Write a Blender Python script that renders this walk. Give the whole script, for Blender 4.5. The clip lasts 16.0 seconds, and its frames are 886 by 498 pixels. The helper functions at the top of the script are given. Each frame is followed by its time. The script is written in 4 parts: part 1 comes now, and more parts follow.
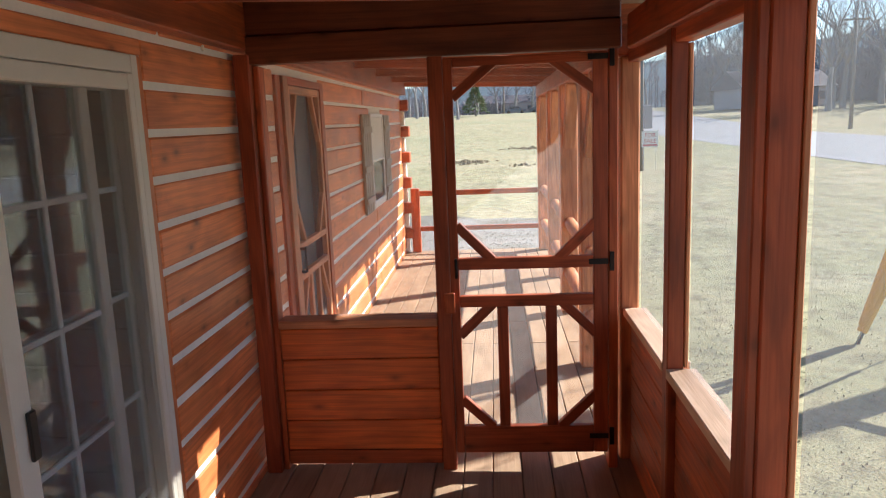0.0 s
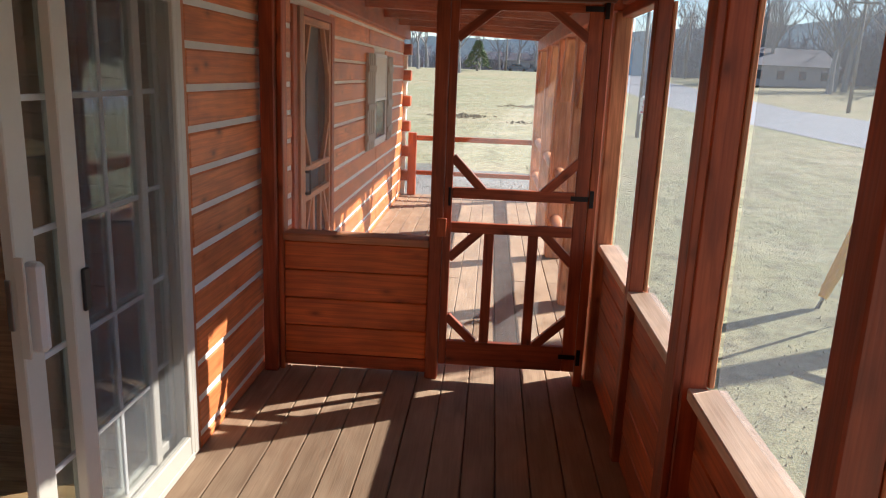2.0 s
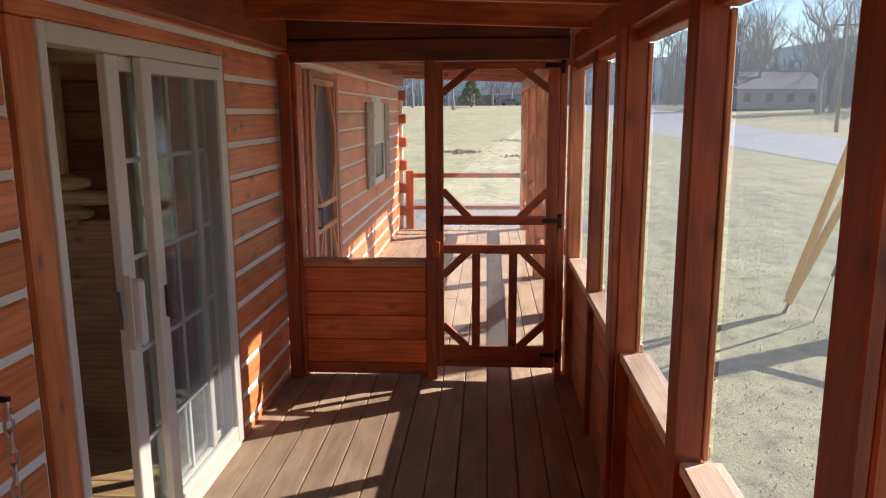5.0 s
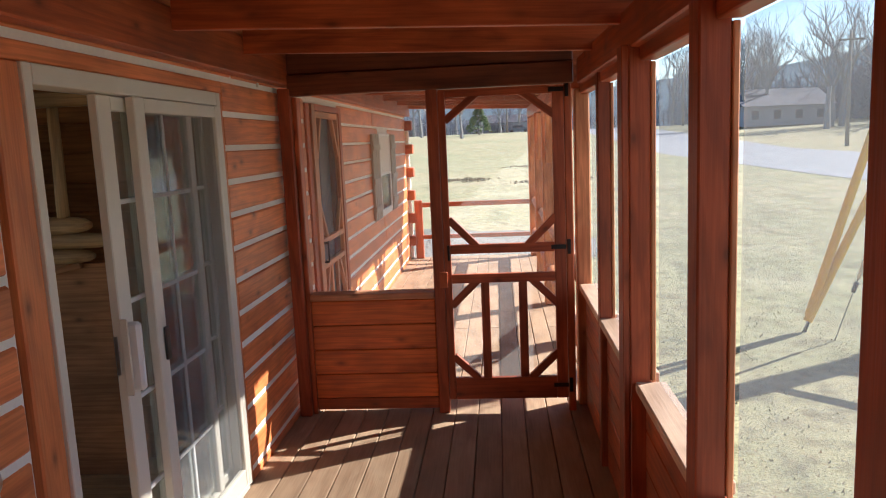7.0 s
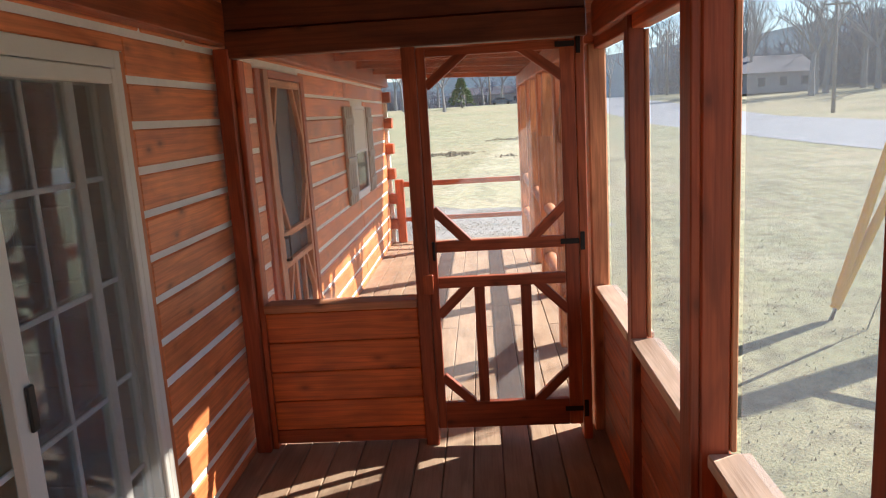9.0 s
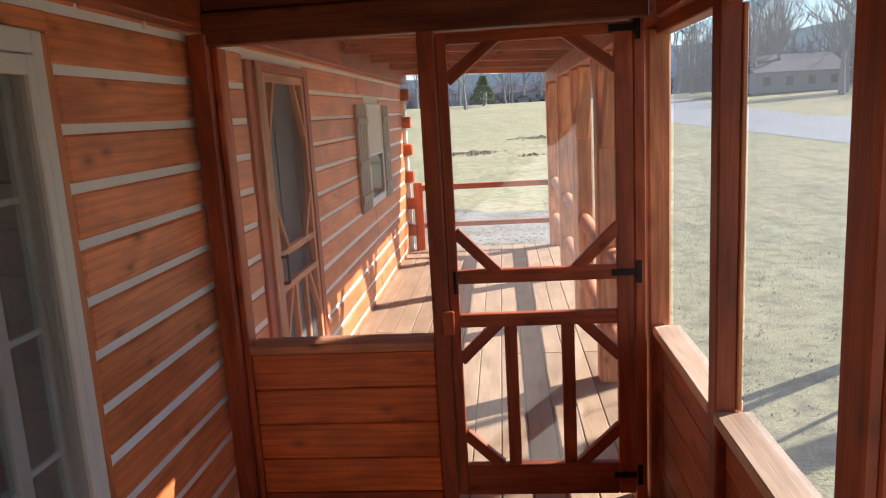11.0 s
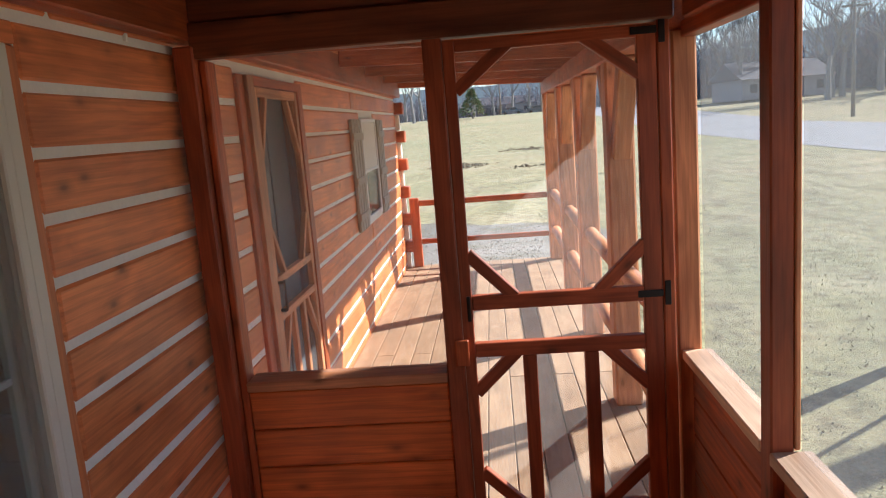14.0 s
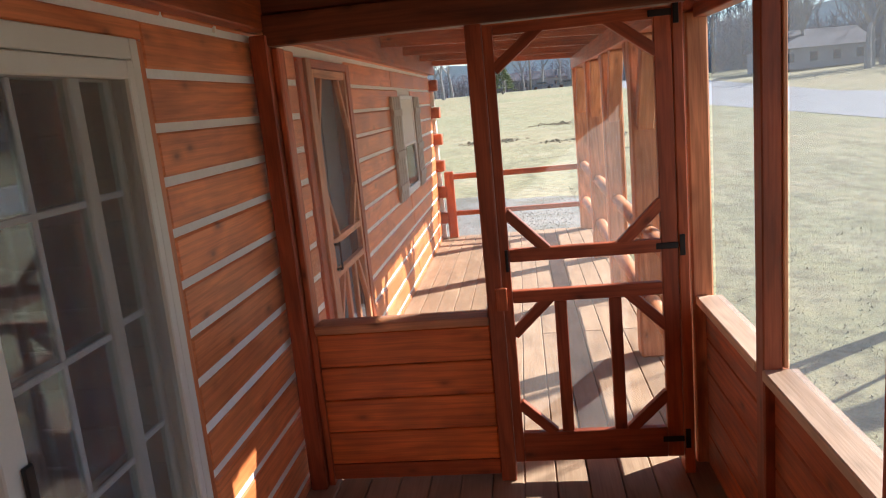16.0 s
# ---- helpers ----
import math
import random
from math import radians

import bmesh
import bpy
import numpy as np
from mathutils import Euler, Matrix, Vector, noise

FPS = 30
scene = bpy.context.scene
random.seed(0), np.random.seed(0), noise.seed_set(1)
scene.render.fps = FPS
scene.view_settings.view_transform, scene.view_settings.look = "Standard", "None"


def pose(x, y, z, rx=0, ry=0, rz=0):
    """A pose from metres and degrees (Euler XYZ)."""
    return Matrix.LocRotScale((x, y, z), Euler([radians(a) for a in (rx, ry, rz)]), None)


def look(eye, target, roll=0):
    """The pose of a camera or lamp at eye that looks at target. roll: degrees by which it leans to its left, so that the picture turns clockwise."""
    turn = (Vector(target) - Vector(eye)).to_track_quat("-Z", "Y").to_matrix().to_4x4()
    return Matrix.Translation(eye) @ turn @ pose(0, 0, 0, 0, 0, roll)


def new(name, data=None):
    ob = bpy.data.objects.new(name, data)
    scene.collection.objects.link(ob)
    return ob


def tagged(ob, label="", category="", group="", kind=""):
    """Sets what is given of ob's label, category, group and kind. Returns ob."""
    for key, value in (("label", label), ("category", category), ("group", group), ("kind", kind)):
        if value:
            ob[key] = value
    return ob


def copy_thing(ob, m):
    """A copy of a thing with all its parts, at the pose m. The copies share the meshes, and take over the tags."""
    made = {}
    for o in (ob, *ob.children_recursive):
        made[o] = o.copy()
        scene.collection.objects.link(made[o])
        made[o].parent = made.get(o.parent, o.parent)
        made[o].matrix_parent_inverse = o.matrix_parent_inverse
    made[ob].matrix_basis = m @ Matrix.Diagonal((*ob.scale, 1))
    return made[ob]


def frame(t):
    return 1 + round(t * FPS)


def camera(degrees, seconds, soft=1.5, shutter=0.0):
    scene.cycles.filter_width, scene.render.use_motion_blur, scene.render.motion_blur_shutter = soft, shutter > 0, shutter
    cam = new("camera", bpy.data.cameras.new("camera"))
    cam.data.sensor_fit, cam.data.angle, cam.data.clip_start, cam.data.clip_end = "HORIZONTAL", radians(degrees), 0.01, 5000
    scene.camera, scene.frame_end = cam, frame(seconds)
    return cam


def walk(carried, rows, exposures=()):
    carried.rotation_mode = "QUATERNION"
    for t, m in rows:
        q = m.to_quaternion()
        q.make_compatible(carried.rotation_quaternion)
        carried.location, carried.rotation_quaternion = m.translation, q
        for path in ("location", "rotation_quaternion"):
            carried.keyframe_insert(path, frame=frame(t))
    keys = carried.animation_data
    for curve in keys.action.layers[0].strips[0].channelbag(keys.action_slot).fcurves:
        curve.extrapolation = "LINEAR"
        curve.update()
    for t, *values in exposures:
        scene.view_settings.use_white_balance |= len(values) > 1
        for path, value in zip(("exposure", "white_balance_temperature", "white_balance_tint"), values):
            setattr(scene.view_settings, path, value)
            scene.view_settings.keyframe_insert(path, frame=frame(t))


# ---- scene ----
cam = camera(62.6, 16.0, soft=1.15)
PATH = [
    (0, (-0.013, -0.015, 1.696), (-0.158, 1.95, 1.352), -2.3),
    (0.5, (-0.005, 0.018, 1.659), (-0.167, 1.978, 1.294), -1.9),
    (1, (-0.021, -0.036, 1.651), (-0.169, 1.918, 1.249), -0.8),
    (1.5, (-0.035, -0.184, 1.619), (-0.135, 1.765, 1.181), 0.4),
    (2, (-0.01, -0.37, 1.622), (-0.123, 1.572, 1.156), 2.3),
    (2.5, (0.032, -0.555, 1.61), (-0.118, 1.376, 1.114), 3.9),
    (3, (0.002, -0.722, 1.623), (-0.075, 1.21, 1.112), 5.1),
    (3.5, (-0.065, -0.871, 1.611), (-0.086, 1.063, 1.1), 4.2),
    (4, (-0.045, -0.956, 1.626), (-0.118, 0.983, 1.142), 2.2),
    (4.5, (0.023, -1.049, 1.668), (-0.088, 0.903, 1.245), 0.9),
    (4.7, (0.048, -1.095, 1.686), (-0.063, 0.862, 1.287), 0.3),
    (6.8, (0.153, -1.071, 1.698), (-0.017, 0.899, 1.399), -2.4),
    (7, (0.109, -1.011, 1.685), (-0.047, 0.961, 1.392), -2.5),
    (7.5, (0.004, -0.829, 1.682), (-0.156, 1.139, 1.364), -3.0),
    (8, (0.015, -0.594, 1.661), (-0.211, 1.365, 1.327), -3.5),
    (8.5, (0.06, -0.365, 1.677), (-0.108, 1.594, 1.314), -3.6),
    (8.7, (0.058, -0.279, 1.671), (-0.055, 1.684, 1.307), -3.5),
    (10.8, (0.016, 0.451, 1.683), (-0.183, 2.406, 1.309), -3.2),
    (11, (0.007, 0.507, 1.683), (-0.166, 2.465, 1.316), -3.3),
    (11.5, (-0.078, 0.668, 1.687), (-0.186, 2.636, 1.346), -3.2),
    (12, (-0.144, 0.766, 1.683), (-0.245, 2.737, 1.358), -3.3),
    (12.5, (-0.16, 0.81, 1.683), (-0.246, 2.782, 1.356), -3.4),
    (13, (-0.155, 0.818, 1.68), (-0.249, 2.788, 1.349), -3.7),
    (13.5, (-0.133, 0.792, 1.685), (-0.25, 2.761, 1.357), -4.0),
    (14, (-0.083, 0.726, 1.688), (-0.232, 2.692, 1.354), -4.5),
    (14.5, (-0.023, 0.62, 1.687), (-0.212, 2.577, 1.32), -4.8),
    (15, (0.016, 0.494, 1.675), (-0.209, 2.447, 1.306), -5.1),
    (15.5, (-0.007, 0.392, 1.69), (-0.244, 2.345, 1.327), -5.2),
    (16, (-0.101, 0.32, 1.686), (-0.338, 2.268, 1.298), -5.5),
]
EXPOSURES = [(0, 1.38, 6250, 10), (1.0, 1.30, 6250, 10), (2.0, 1.20, 6250, 10), (3.5, 1.10, 6250, 10), (4.5, 1.15, 6250, 10), (7.0, 1.46, 6250, 10), (12.0, 1.25, 6250, 10), (14.5, 1.27, 6250, 10), (16.0, 1.36, 6250, 10)]
walk(cam, [(t, look(eye, target, roll)) for t, eye, target, roll in PATH], EXPOSURES)


# ---- world, sun, exposure ----
SUN_TRAVEL = Vector((-1.0, -0.55, -0.775))
world = bpy.data.worlds.new("sky")
scene.world = world
world.use_nodes = True
wn = world.node_tree.nodes
sky = wn.new("ShaderNodeTexSky")
sky.sky_type = "NISHITA"
sky.sun_disc = False
sky.sun_elevation, sky.sun_rotation = radians(34.4), radians(62)
sky.dust_density, sky.air_density, sky.ozone_density = 0.1, 1.0, 2.5
wn["Background"].inputs["Strength"].default_value = 0.09
world.node_tree.links.new(sky.outputs["Color"], wn["Background"].inputs["Color"])
sun = new("sun", bpy.data.lights.new("sun", "SUN"))
sun.data.energy, sun.data.angle, sun.data.color = 5.0, radians(0.5), (1.0, 0.95, 0.88)
sun.matrix_world = look((30, 20, 30), Vector((30, 20, 30)) + SUN_TRAVEL)

# ---- materials ----
AXIS = "xyz"


def material(name):
    m = bpy.data.materials.new(name)
    m.use_nodes = True
    nt = m.node_tree
    return m, nt.nodes, nt.links, nt.nodes["Principled BSDF"]


def ramp(nodes, stops):
    r = nodes.new("ShaderNodeValToRGB")
    e = r.color_ramp.elements
    while len(e) < len(stops):
        e.new(0.5)
    for el, (p, c) in zip(e, stops):
        el.position, el.color = p, (*c, 1)
    return r


def mixed(nodes, links, kind, fac, a, b):
    n = nodes.new("ShaderNodeMix")
    n.data_type, n.blend_type = "RGBA", kind
    if isinstance(fac, (int, float)):
        n.inputs[0].default_value = fac
    else:
        links.new(fac, n.inputs[0])
    for sock, v in ((n.inputs[6], a), (n.inputs[7], b)):
        if isinstance(v, tuple):
            sock.default_value = (*v, 1)
        else:
            links.new(v, sock)
    return n.outputs[2]


def wood(name, axis, light, dark, rough=0.5, knots=0.9, bump=0.25, streak=1.0, vary=0.17, spec=0.5):
    """Stained timber whose grain runs along one local axis, varied from piece to piece."""
    m, n, l, b = material(name)
    tc, info = n.new("ShaderNodeTexCoord"), n.new("ShaderNodeObjectInfo")
    shift = n.new("ShaderNodeVectorMath")
    shift.operation = "SCALE"
    shift.inputs[0].default_value = (37.0, 21.0, 53.0)
    l.new(info.outputs["Random"], shift.inputs["Scale"])
    add = n.new("ShaderNodeVectorMath")
    l.new(tc.outputs["Object"], add.inputs[0])
    l.new(shift.outputs[0], add.inputs[1])

    def stretched(along, across):
        mp = n.new("ShaderNodeMapping")
        sc = [across] * 3
        sc[AXIS.index(axis)] = along
        mp.inputs["Scale"].default_value = sc
        l.new(add.outputs[0], mp.inputs["Vector"])
        return mp.outputs[0]

    fine = n.new("ShaderNodeTexNoise")
    fine.inputs["Scale"].default_value, fine.inputs["Detail"].default_value = 1.0, 6
    l.new(stretched(4.0, 130.0), fine.inputs["Vector"])
    broad = n.new("ShaderNodeTexNoise")
    broad.inputs["Scale"].default_value, broad.inputs["Detail"].default_value = 1.0, 3
    broad.inputs["Distortion"].default_value = 1.2
    l.new(stretched(2.2, 11.0), broad.inputs["Vector"])
    swirl = n.new("ShaderNodeTexWave")
    swirl.wave_type, swirl.bands_direction = "BANDS", {"x": "Z", "y": "Z", "z": "DIAGONAL"}[axis]
    swirl.inputs["Scale"].default_value, swirl.inputs["Distortion"].default_value, swirl.inputs["Detail"].default_value = 1.0, 9.0, 3
    swirl.inputs["Detail Scale"].default_value = 1.2
    l.new(stretched(0.9, 9.0), swirl.inputs["Vector"])
    blotch = n.new("ShaderNodeTexNoise")
    blotch.inputs["Scale"].default_value, blotch.inputs["Detail"].default_value = 1.0, 2
    l.new(stretched(2.5, 5.0), blotch.inputs["Vector"])
    sep, com, both = n.new("ShaderNodeSeparateXYZ"), n.new("ShaderNodeCombineXYZ"), n.new("ShaderNodeMath")
    l.new(stretched(2.6, 5.2), sep.inputs[0])
    others = [k for k in range(3) if k != AXIS.index(axis)]
    l.new(sep.outputs[others[0]], both.inputs[0])
    l.new(sep.outputs[others[1]], both.inputs[1])
    l.new(sep.outputs[AXIS.index(axis)], com.inputs[0])
    l.new(both.outputs[0], com.inputs[1])
    knot = n.new("ShaderNodeTexVoronoi")
    knot.voronoi_dimensions = "2D"
    knot.inputs["Scale"].default_value = 1.0
    l.new(com.outputs[0], knot.inputs["Vector"])
    kr = ramp(n, [(0.02, (0.8, 0.8, 0.8)), (0.06, (0.42, 0.42, 0.42)), (0.10, (0.2, 0.2, 0.2)), (0.17, (0, 0, 0))])
    l.new(knot.outputs["Distance"], kr.inputs[0])
    gr = ramp(n, [(0.25, dark), (0.55, light)])
    l.new(broad.outputs["Fac"], gr.inputs[0])
    fr = ramp(n, [(0.3, (0.62, 0.58, 0.55)), (0.6, (1, 1, 1))])
    l.new(fine.outputs["Fac"], fr.inputs[0])
    c = mixed(n, l, "MULTIPLY", 0.6 * streak, gr.outputs[0], fr.outputs[0])
    wr = ramp(n, [(0.15, (0.66, 0.60, 0.56)), (0.45, (1, 1, 1))])
    l.new(swirl.outputs["Fac"], wr.inputs[0])
    c = mixed(n, l, "MULTIPLY", 0.45 * streak, c, wr.outputs[0])
    br = ramp(n, [(0.32, (0.58, 0.54, 0.52)), (0.62, (1.12, 1.1, 1.06))])
    l.new(blotch.outputs["Fac"], br.inputs[0])
    c = mixed(n, l, "MULTIPLY", 0.8 * streak, c, br.outputs[0])
    kf = n.new("ShaderNodeMath")
    kf.operation = "MULTIPLY"
    kf.inputs[1].default_value = knots
    some = n.new("ShaderNodeMath")
    some.operation = "MULTIPLY"
    patch = ramp(n, [(0.40, (0.06, 0.06, 0.06)), (0.56, (1, 1, 1))])
    l.new(blotch.outputs["Fac"], patch.inputs[0])
    l.new(kr.outputs[0], some.inputs[0])
    l.new(patch.outputs[0], some.inputs[1])
    l.new(some.outputs[0], kf.inputs[0])
    c = mixed(n, l, "MIX", kf.outputs[0], c, tuple(v * 0.22 for v in dark))
    hv = n.new("ShaderNodeHueSaturation")
    vr = n.new("ShaderNodeMapRange")
    vr.inputs["To Min"].default_value, vr.inputs["To Max"].default_value = 1.0 - vary, 1.0 + vary * 0.8
    l.new(info.outputs["Random"], vr.inputs["Value"])
    l.new(vr.outputs[0], hv.inputs["Value"])
    l.new(c, hv.inputs["Color"])
    l.new(hv.outputs[0], b.inputs["Base Color"])
    rr = n.new("ShaderNodeMapRange")
    rr.inputs["To Min"].default_value, rr.inputs["To Max"].default_value = rough - 0.08, rough + 0.15
    l.new(broad.outputs["Fac"], rr.inputs["Value"])
    l.new(rr.outputs[0], b.inputs["Roughness"])
    b.inputs["Specular IOR Level"].default_value = spec
    bp = n.new("ShaderNodeBump")
    bp.inputs["Strength"].default_value, bp.inputs["Distance"].default_value = bump, 0.004
    l.new(fine.outputs["Fac"], bp.inputs["Height"])
    l.new(bp.outputs[0], b.inputs["Normal"])
    return m


def timber(name, light, dark, **more):
    return {a: wood(f"{name}_{a}", a, light, dark, **more) for a in AXIS}


def plain(name, color, rough=0.5, metal=0.0, vary=0.12, scale=12.0, bump=0.0):
    m, n, l, b = material(name)
    tc, noise_a, noise_b = n.new("ShaderNodeTexCoord"), n.new("ShaderNodeTexNoise"), n.new("ShaderNodeTexNoise")
    noise_a.inputs["Scale"].default_value, noise_a.inputs["Detail"].default_value = scale, 4
    noise_b.inputs["Scale"].default_value, noise_b.inputs["Detail"].default_value = scale * 11, 3
    for q in (noise_a, noise_b):
        l.new(tc.outputs["Object"], q.inputs["Vector"])
    c = mixed(n, l, "MIX", noise_a.outputs["Fac"], tuple(v * (1 - vary) for v in color), tuple(min(1, v * (1 + vary)) for v in color))
    fr = ramp(n, [(0.35, (0.88, 0.88, 0.88)), (0.6, (1, 1, 1))])
    l.new(noise_b.outputs["Fac"], fr.inputs[0])
    c = mixed(n, l, "MULTIPLY", vary * 3, c, fr.outputs[0])
    l.new(c, b.inputs["Base Color"])
    b.inputs["Roughness"].default_value, b.inputs["Metallic"].default_value = rough, metal
    if bump:
        bp = n.new("ShaderNodeBump")
        bp.inputs["Strength"].default_value, bp.inputs["Distance"].default_value = bump, 0.003
        l.new(noise_b.outputs["Fac"], bp.inputs["Height"])
        l.new(bp.outputs[0], b.inputs["Normal"])
    return m


def mesh_screen(name, color, cover, through_light=0.4):
    """Woven insect screen: threads that cover a share of the view, the rest open."""
    m, n, l, b = material(name)
    tr, di, tl, ms = n.new("ShaderNodeBsdfTransparent"), n.new("ShaderNodeBsdfDiffuse"), n.new("ShaderNodeBsdfTranslucent"), n.new("ShaderNodeMixShader")
    half = n.new("ShaderNodeMixShader")
    di.inputs["Color"].default_value = tl.inputs["Color"].default_value = (*color, 1)
    half.inputs[0].default_value = through_light
    l.new(di.outputs[0], half.inputs[1])
    l.new(tl.outputs[0], half.inputs[2])
    tc, ns = n.new("ShaderNodeTexCoord"), n.new("ShaderNodeTexNoise")
    ns.inputs["Scale"].default_value, ns.inputs["Detail"].default_value = 2.0, 4
    l.new(tc.outputs["Object"], ns.inputs["Vector"])
    mr = n.new("ShaderNodeMapRange")
    mr.inputs["To Min"].default_value, mr.inputs["To Max"].default_value = cover * 0.8, cover * 1.2
    l.new(ns.outputs["Fac"], mr.inputs["Value"])
    l.new(mr.outputs[0], ms.inputs[0])
    l.new(tr.outputs[0], ms.inputs[1])
    l.new(half.outputs[0], ms.inputs[2])
    l.new(ms.outputs[0], n["Material Output"].inputs["Surface"])
    return m


def glass(name, tint=(0.9, 0.94, 0.93)):
    m, n, l, b = material(name)
    tr, gl, ms, lw = n.new("ShaderNodeBsdfTransparent"), n.new("ShaderNodeBsdfGlossy"), n.new("ShaderNodeMixShader"), n.new("ShaderNodeLayerWeight")
    tr.inputs["Color"].default_value = (*tint, 1)
    gl.inputs["Roughness"].default_value = 0.02
    lw.inputs["Blend"].default_value = 0.5
    steep, mul = n.new("ShaderNodeMath"), n.new("ShaderNodeMath")
    steep.operation, steep.inputs[1].default_value = "POWER", 4.0
    mul.operation, mul.inputs[1].default_value, mul.inputs[2].default_value = "MULTIPLY_ADD", 0.75, 0.16
    l.new(lw.outputs["Facing"], steep.inputs[0])
    l.new(steep.outputs[0], mul.inputs[0])
    l.new(mul.outputs[0], ms.inputs[0])
    l.new(tr.outputs[0], ms.inputs[1])
    l.new(gl.outputs[0], ms.inputs[2])
    l.new(ms.outputs[0], n["Material Output"].inputs["Surface"])
    return m


STAIN = timber("red_stain", (0.56, 0.125, 0.036), (0.37, 0.070, 0.020), rough=0.45)
POST = timber("post_stain", (0.42, 0.092, 0.032), (0.25, 0.046, 0.016), rough=0.45)
BOARD = timber("board_stain", (0.88, 0.215, 0.048), (0.70, 0.145, 0.030), rough=0.42)
LOG = timber("log_stain", (0.88, 0.285, 0.100), (0.68, 0.188, 0.060), rough=0.40, streak=0.75)
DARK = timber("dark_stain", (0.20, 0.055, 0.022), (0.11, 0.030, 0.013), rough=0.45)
DECK = timber("deck_stain", (0.40, 0.275, 0.178), (0.33, 0.215, 0.135), rough=0.7, knots=0.15, streak=0.6, vary=0.10, spec=0.25)
CEDAR = timber("light_stain", (0.74, 0.33, 0.16), (0.56, 0.215, 0.095), rough=0.5)
# sunshine on the side sills is painted in as paler timber
SUNLIT = timber("sunlit_sill", (0.80, 0.56, 0.40), (0.68, 0.44, 0.29), rough=0.5, knots=0.3, streak=0.5)
PINE = timber("raw_pine", (0.66, 0.45, 0.23), (0.54, 0.34, 0.15), rough=0.5)
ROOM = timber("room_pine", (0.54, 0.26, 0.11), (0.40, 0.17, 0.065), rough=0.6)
CHINK = plain("chinking", (0.88, 0.84, 0.76), 0.9, vary=0.1, scale=6, bump=0.4)
ALMOND = plain("almond_vinyl", (0.72, 0.67, 0.57), 0.35, vary=0.05)
WHITE = plain("white_vinyl", (0.8, 0.79, 0.76), 0.35, vary=0.04)
LEAF = plain("grey_door_paint", (0.22, 0.24, 0.27), 0.4, vary=0.06)
IRON = plain("black_iron", (0.02, 0.02, 0.022), 0.45, 0.6, vary=0.3, scale=40)
BLACK = plain("black_plastic", (0.025, 0.025, 0.025), 0.3, vary=0.1)
STEEL = plain("steel", (0.55, 0.55, 0.55), 0.3, 1.0, vary=0.1)
SCREEN = mesh_screen("insect_screen", (0.26, 0.27, 0.285), 0.26)
FINE = mesh_screen("fine_screen", (0.80, 0.78, 0.74), 0.08, 0.75)
DARKMESH = mesh_screen("dark_screen", (0.28, 0.29, 0.30), 0.22)
GLASS = glass("window_glass")
BLIND = plain("roller_blind", (0.80, 0.78, 0.71), 0.8, vary=0.05)
SHUTTER = plain("shutter_paint", (0.40, 0.35, 0.29), 0.6, vary=0.08)
YELLOW = plain("yellow_paint", (0.72, 0.55, 0.16), 0.55, vary=0.15, scale=8, bump=0.2)
GUARD = plain("yellow_guard", (0.85, 0.50, 0.01), 0.45, vary=0.08)
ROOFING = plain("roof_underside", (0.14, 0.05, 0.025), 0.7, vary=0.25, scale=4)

# ---- builders ----
_shapes = {}


def bevelled(sx, sy, sz, bevel):
    bm = bmesh.new()
    bmesh.ops.create_cube(bm, size=1.0)
    for v in bm.verts:
        v.co = Vector((v.co.x * sx, v.co.y * sy, v.co.z * sz))
    b = min(bevel, 0.3 * min(sx, sy, sz))
    if b > 0:
        bmesh.ops.bevel(bm, geom=bm.edges[:], offset=b, segments=1, affect="EDGES")
    return bm


def finish(name, bm, mat, smooth=False):
    me = bpy.data.meshes.new(name)
    bm.to_mesh(me)
    bm.free()
    if mat:
        me.materials.append(mat)
    if smooth:
        for p in me.polygons:
            p.use_smooth = True
    return me


def grain(mat, size):
    return mat[AXIS[max(range(3), key=lambda i: size[i])]] if isinstance(mat, dict) else mat


def part(name, bm, mat, parent, label="", smooth=False):
    ob = new(name, finish(name, bm, mat, smooth))
    ob.parent = parent
    return tagged(ob, label)


def base(parent):
    p = Vector((0, 0, 0))
    while parent:
        p += parent.location
        parent = parent.parent
    return p


def piece(name, parent, x, y, z, mat, bevel=0.003, label=""):
    """A squared piece between two x, two y and two z (world); alike pieces share one mesh."""
    size = [round(abs(a[1] - a[0]), 4) for a in (x, y, z)]
    m = grain(mat, size)
    key = (name, *size, m.name, bevel)
    if key not in _shapes:
        _shapes[key] = finish(name, bevelled(*size, bevel), m)
    ob = new(name, _shapes[key])
    ob.parent = parent
    ob.location = Vector((sum(x) / 2, sum(y) / 2, sum(z) / 2)) - base(parent)
    return tagged(ob, label)


def strut(name, parent, p0, p1, wide, thick, mat, normal=(0, 1, 0), bevel=0.003, label=""):
    """A squared piece from p0 to p1, thick along the normal."""
    p0, p1 = Vector(p0), Vector(p1)
    ux = (p1 - p0).normalized()
    uz = ux.cross(Vector(normal)).normalized()
    uy = uz.cross(ux)
    size = (round((p1 - p0).length, 4), thick, wide)
    m = mat["x"] if isinstance(mat, dict) else mat
    key = (name, *size, m.name, bevel)
    if key not in _shapes:
        _shapes[key] = finish(name, bevelled(*size, bevel), m)
    ob = new(name, _shapes[key])
    ob.parent = parent
    rot = Matrix((ux, uy, uz)).transposed().to_4x4()
    ob.matrix_local = Matrix.Translation((p0 + p1) / 2 - base(parent)) @ rot
    return tagged(ob, label)


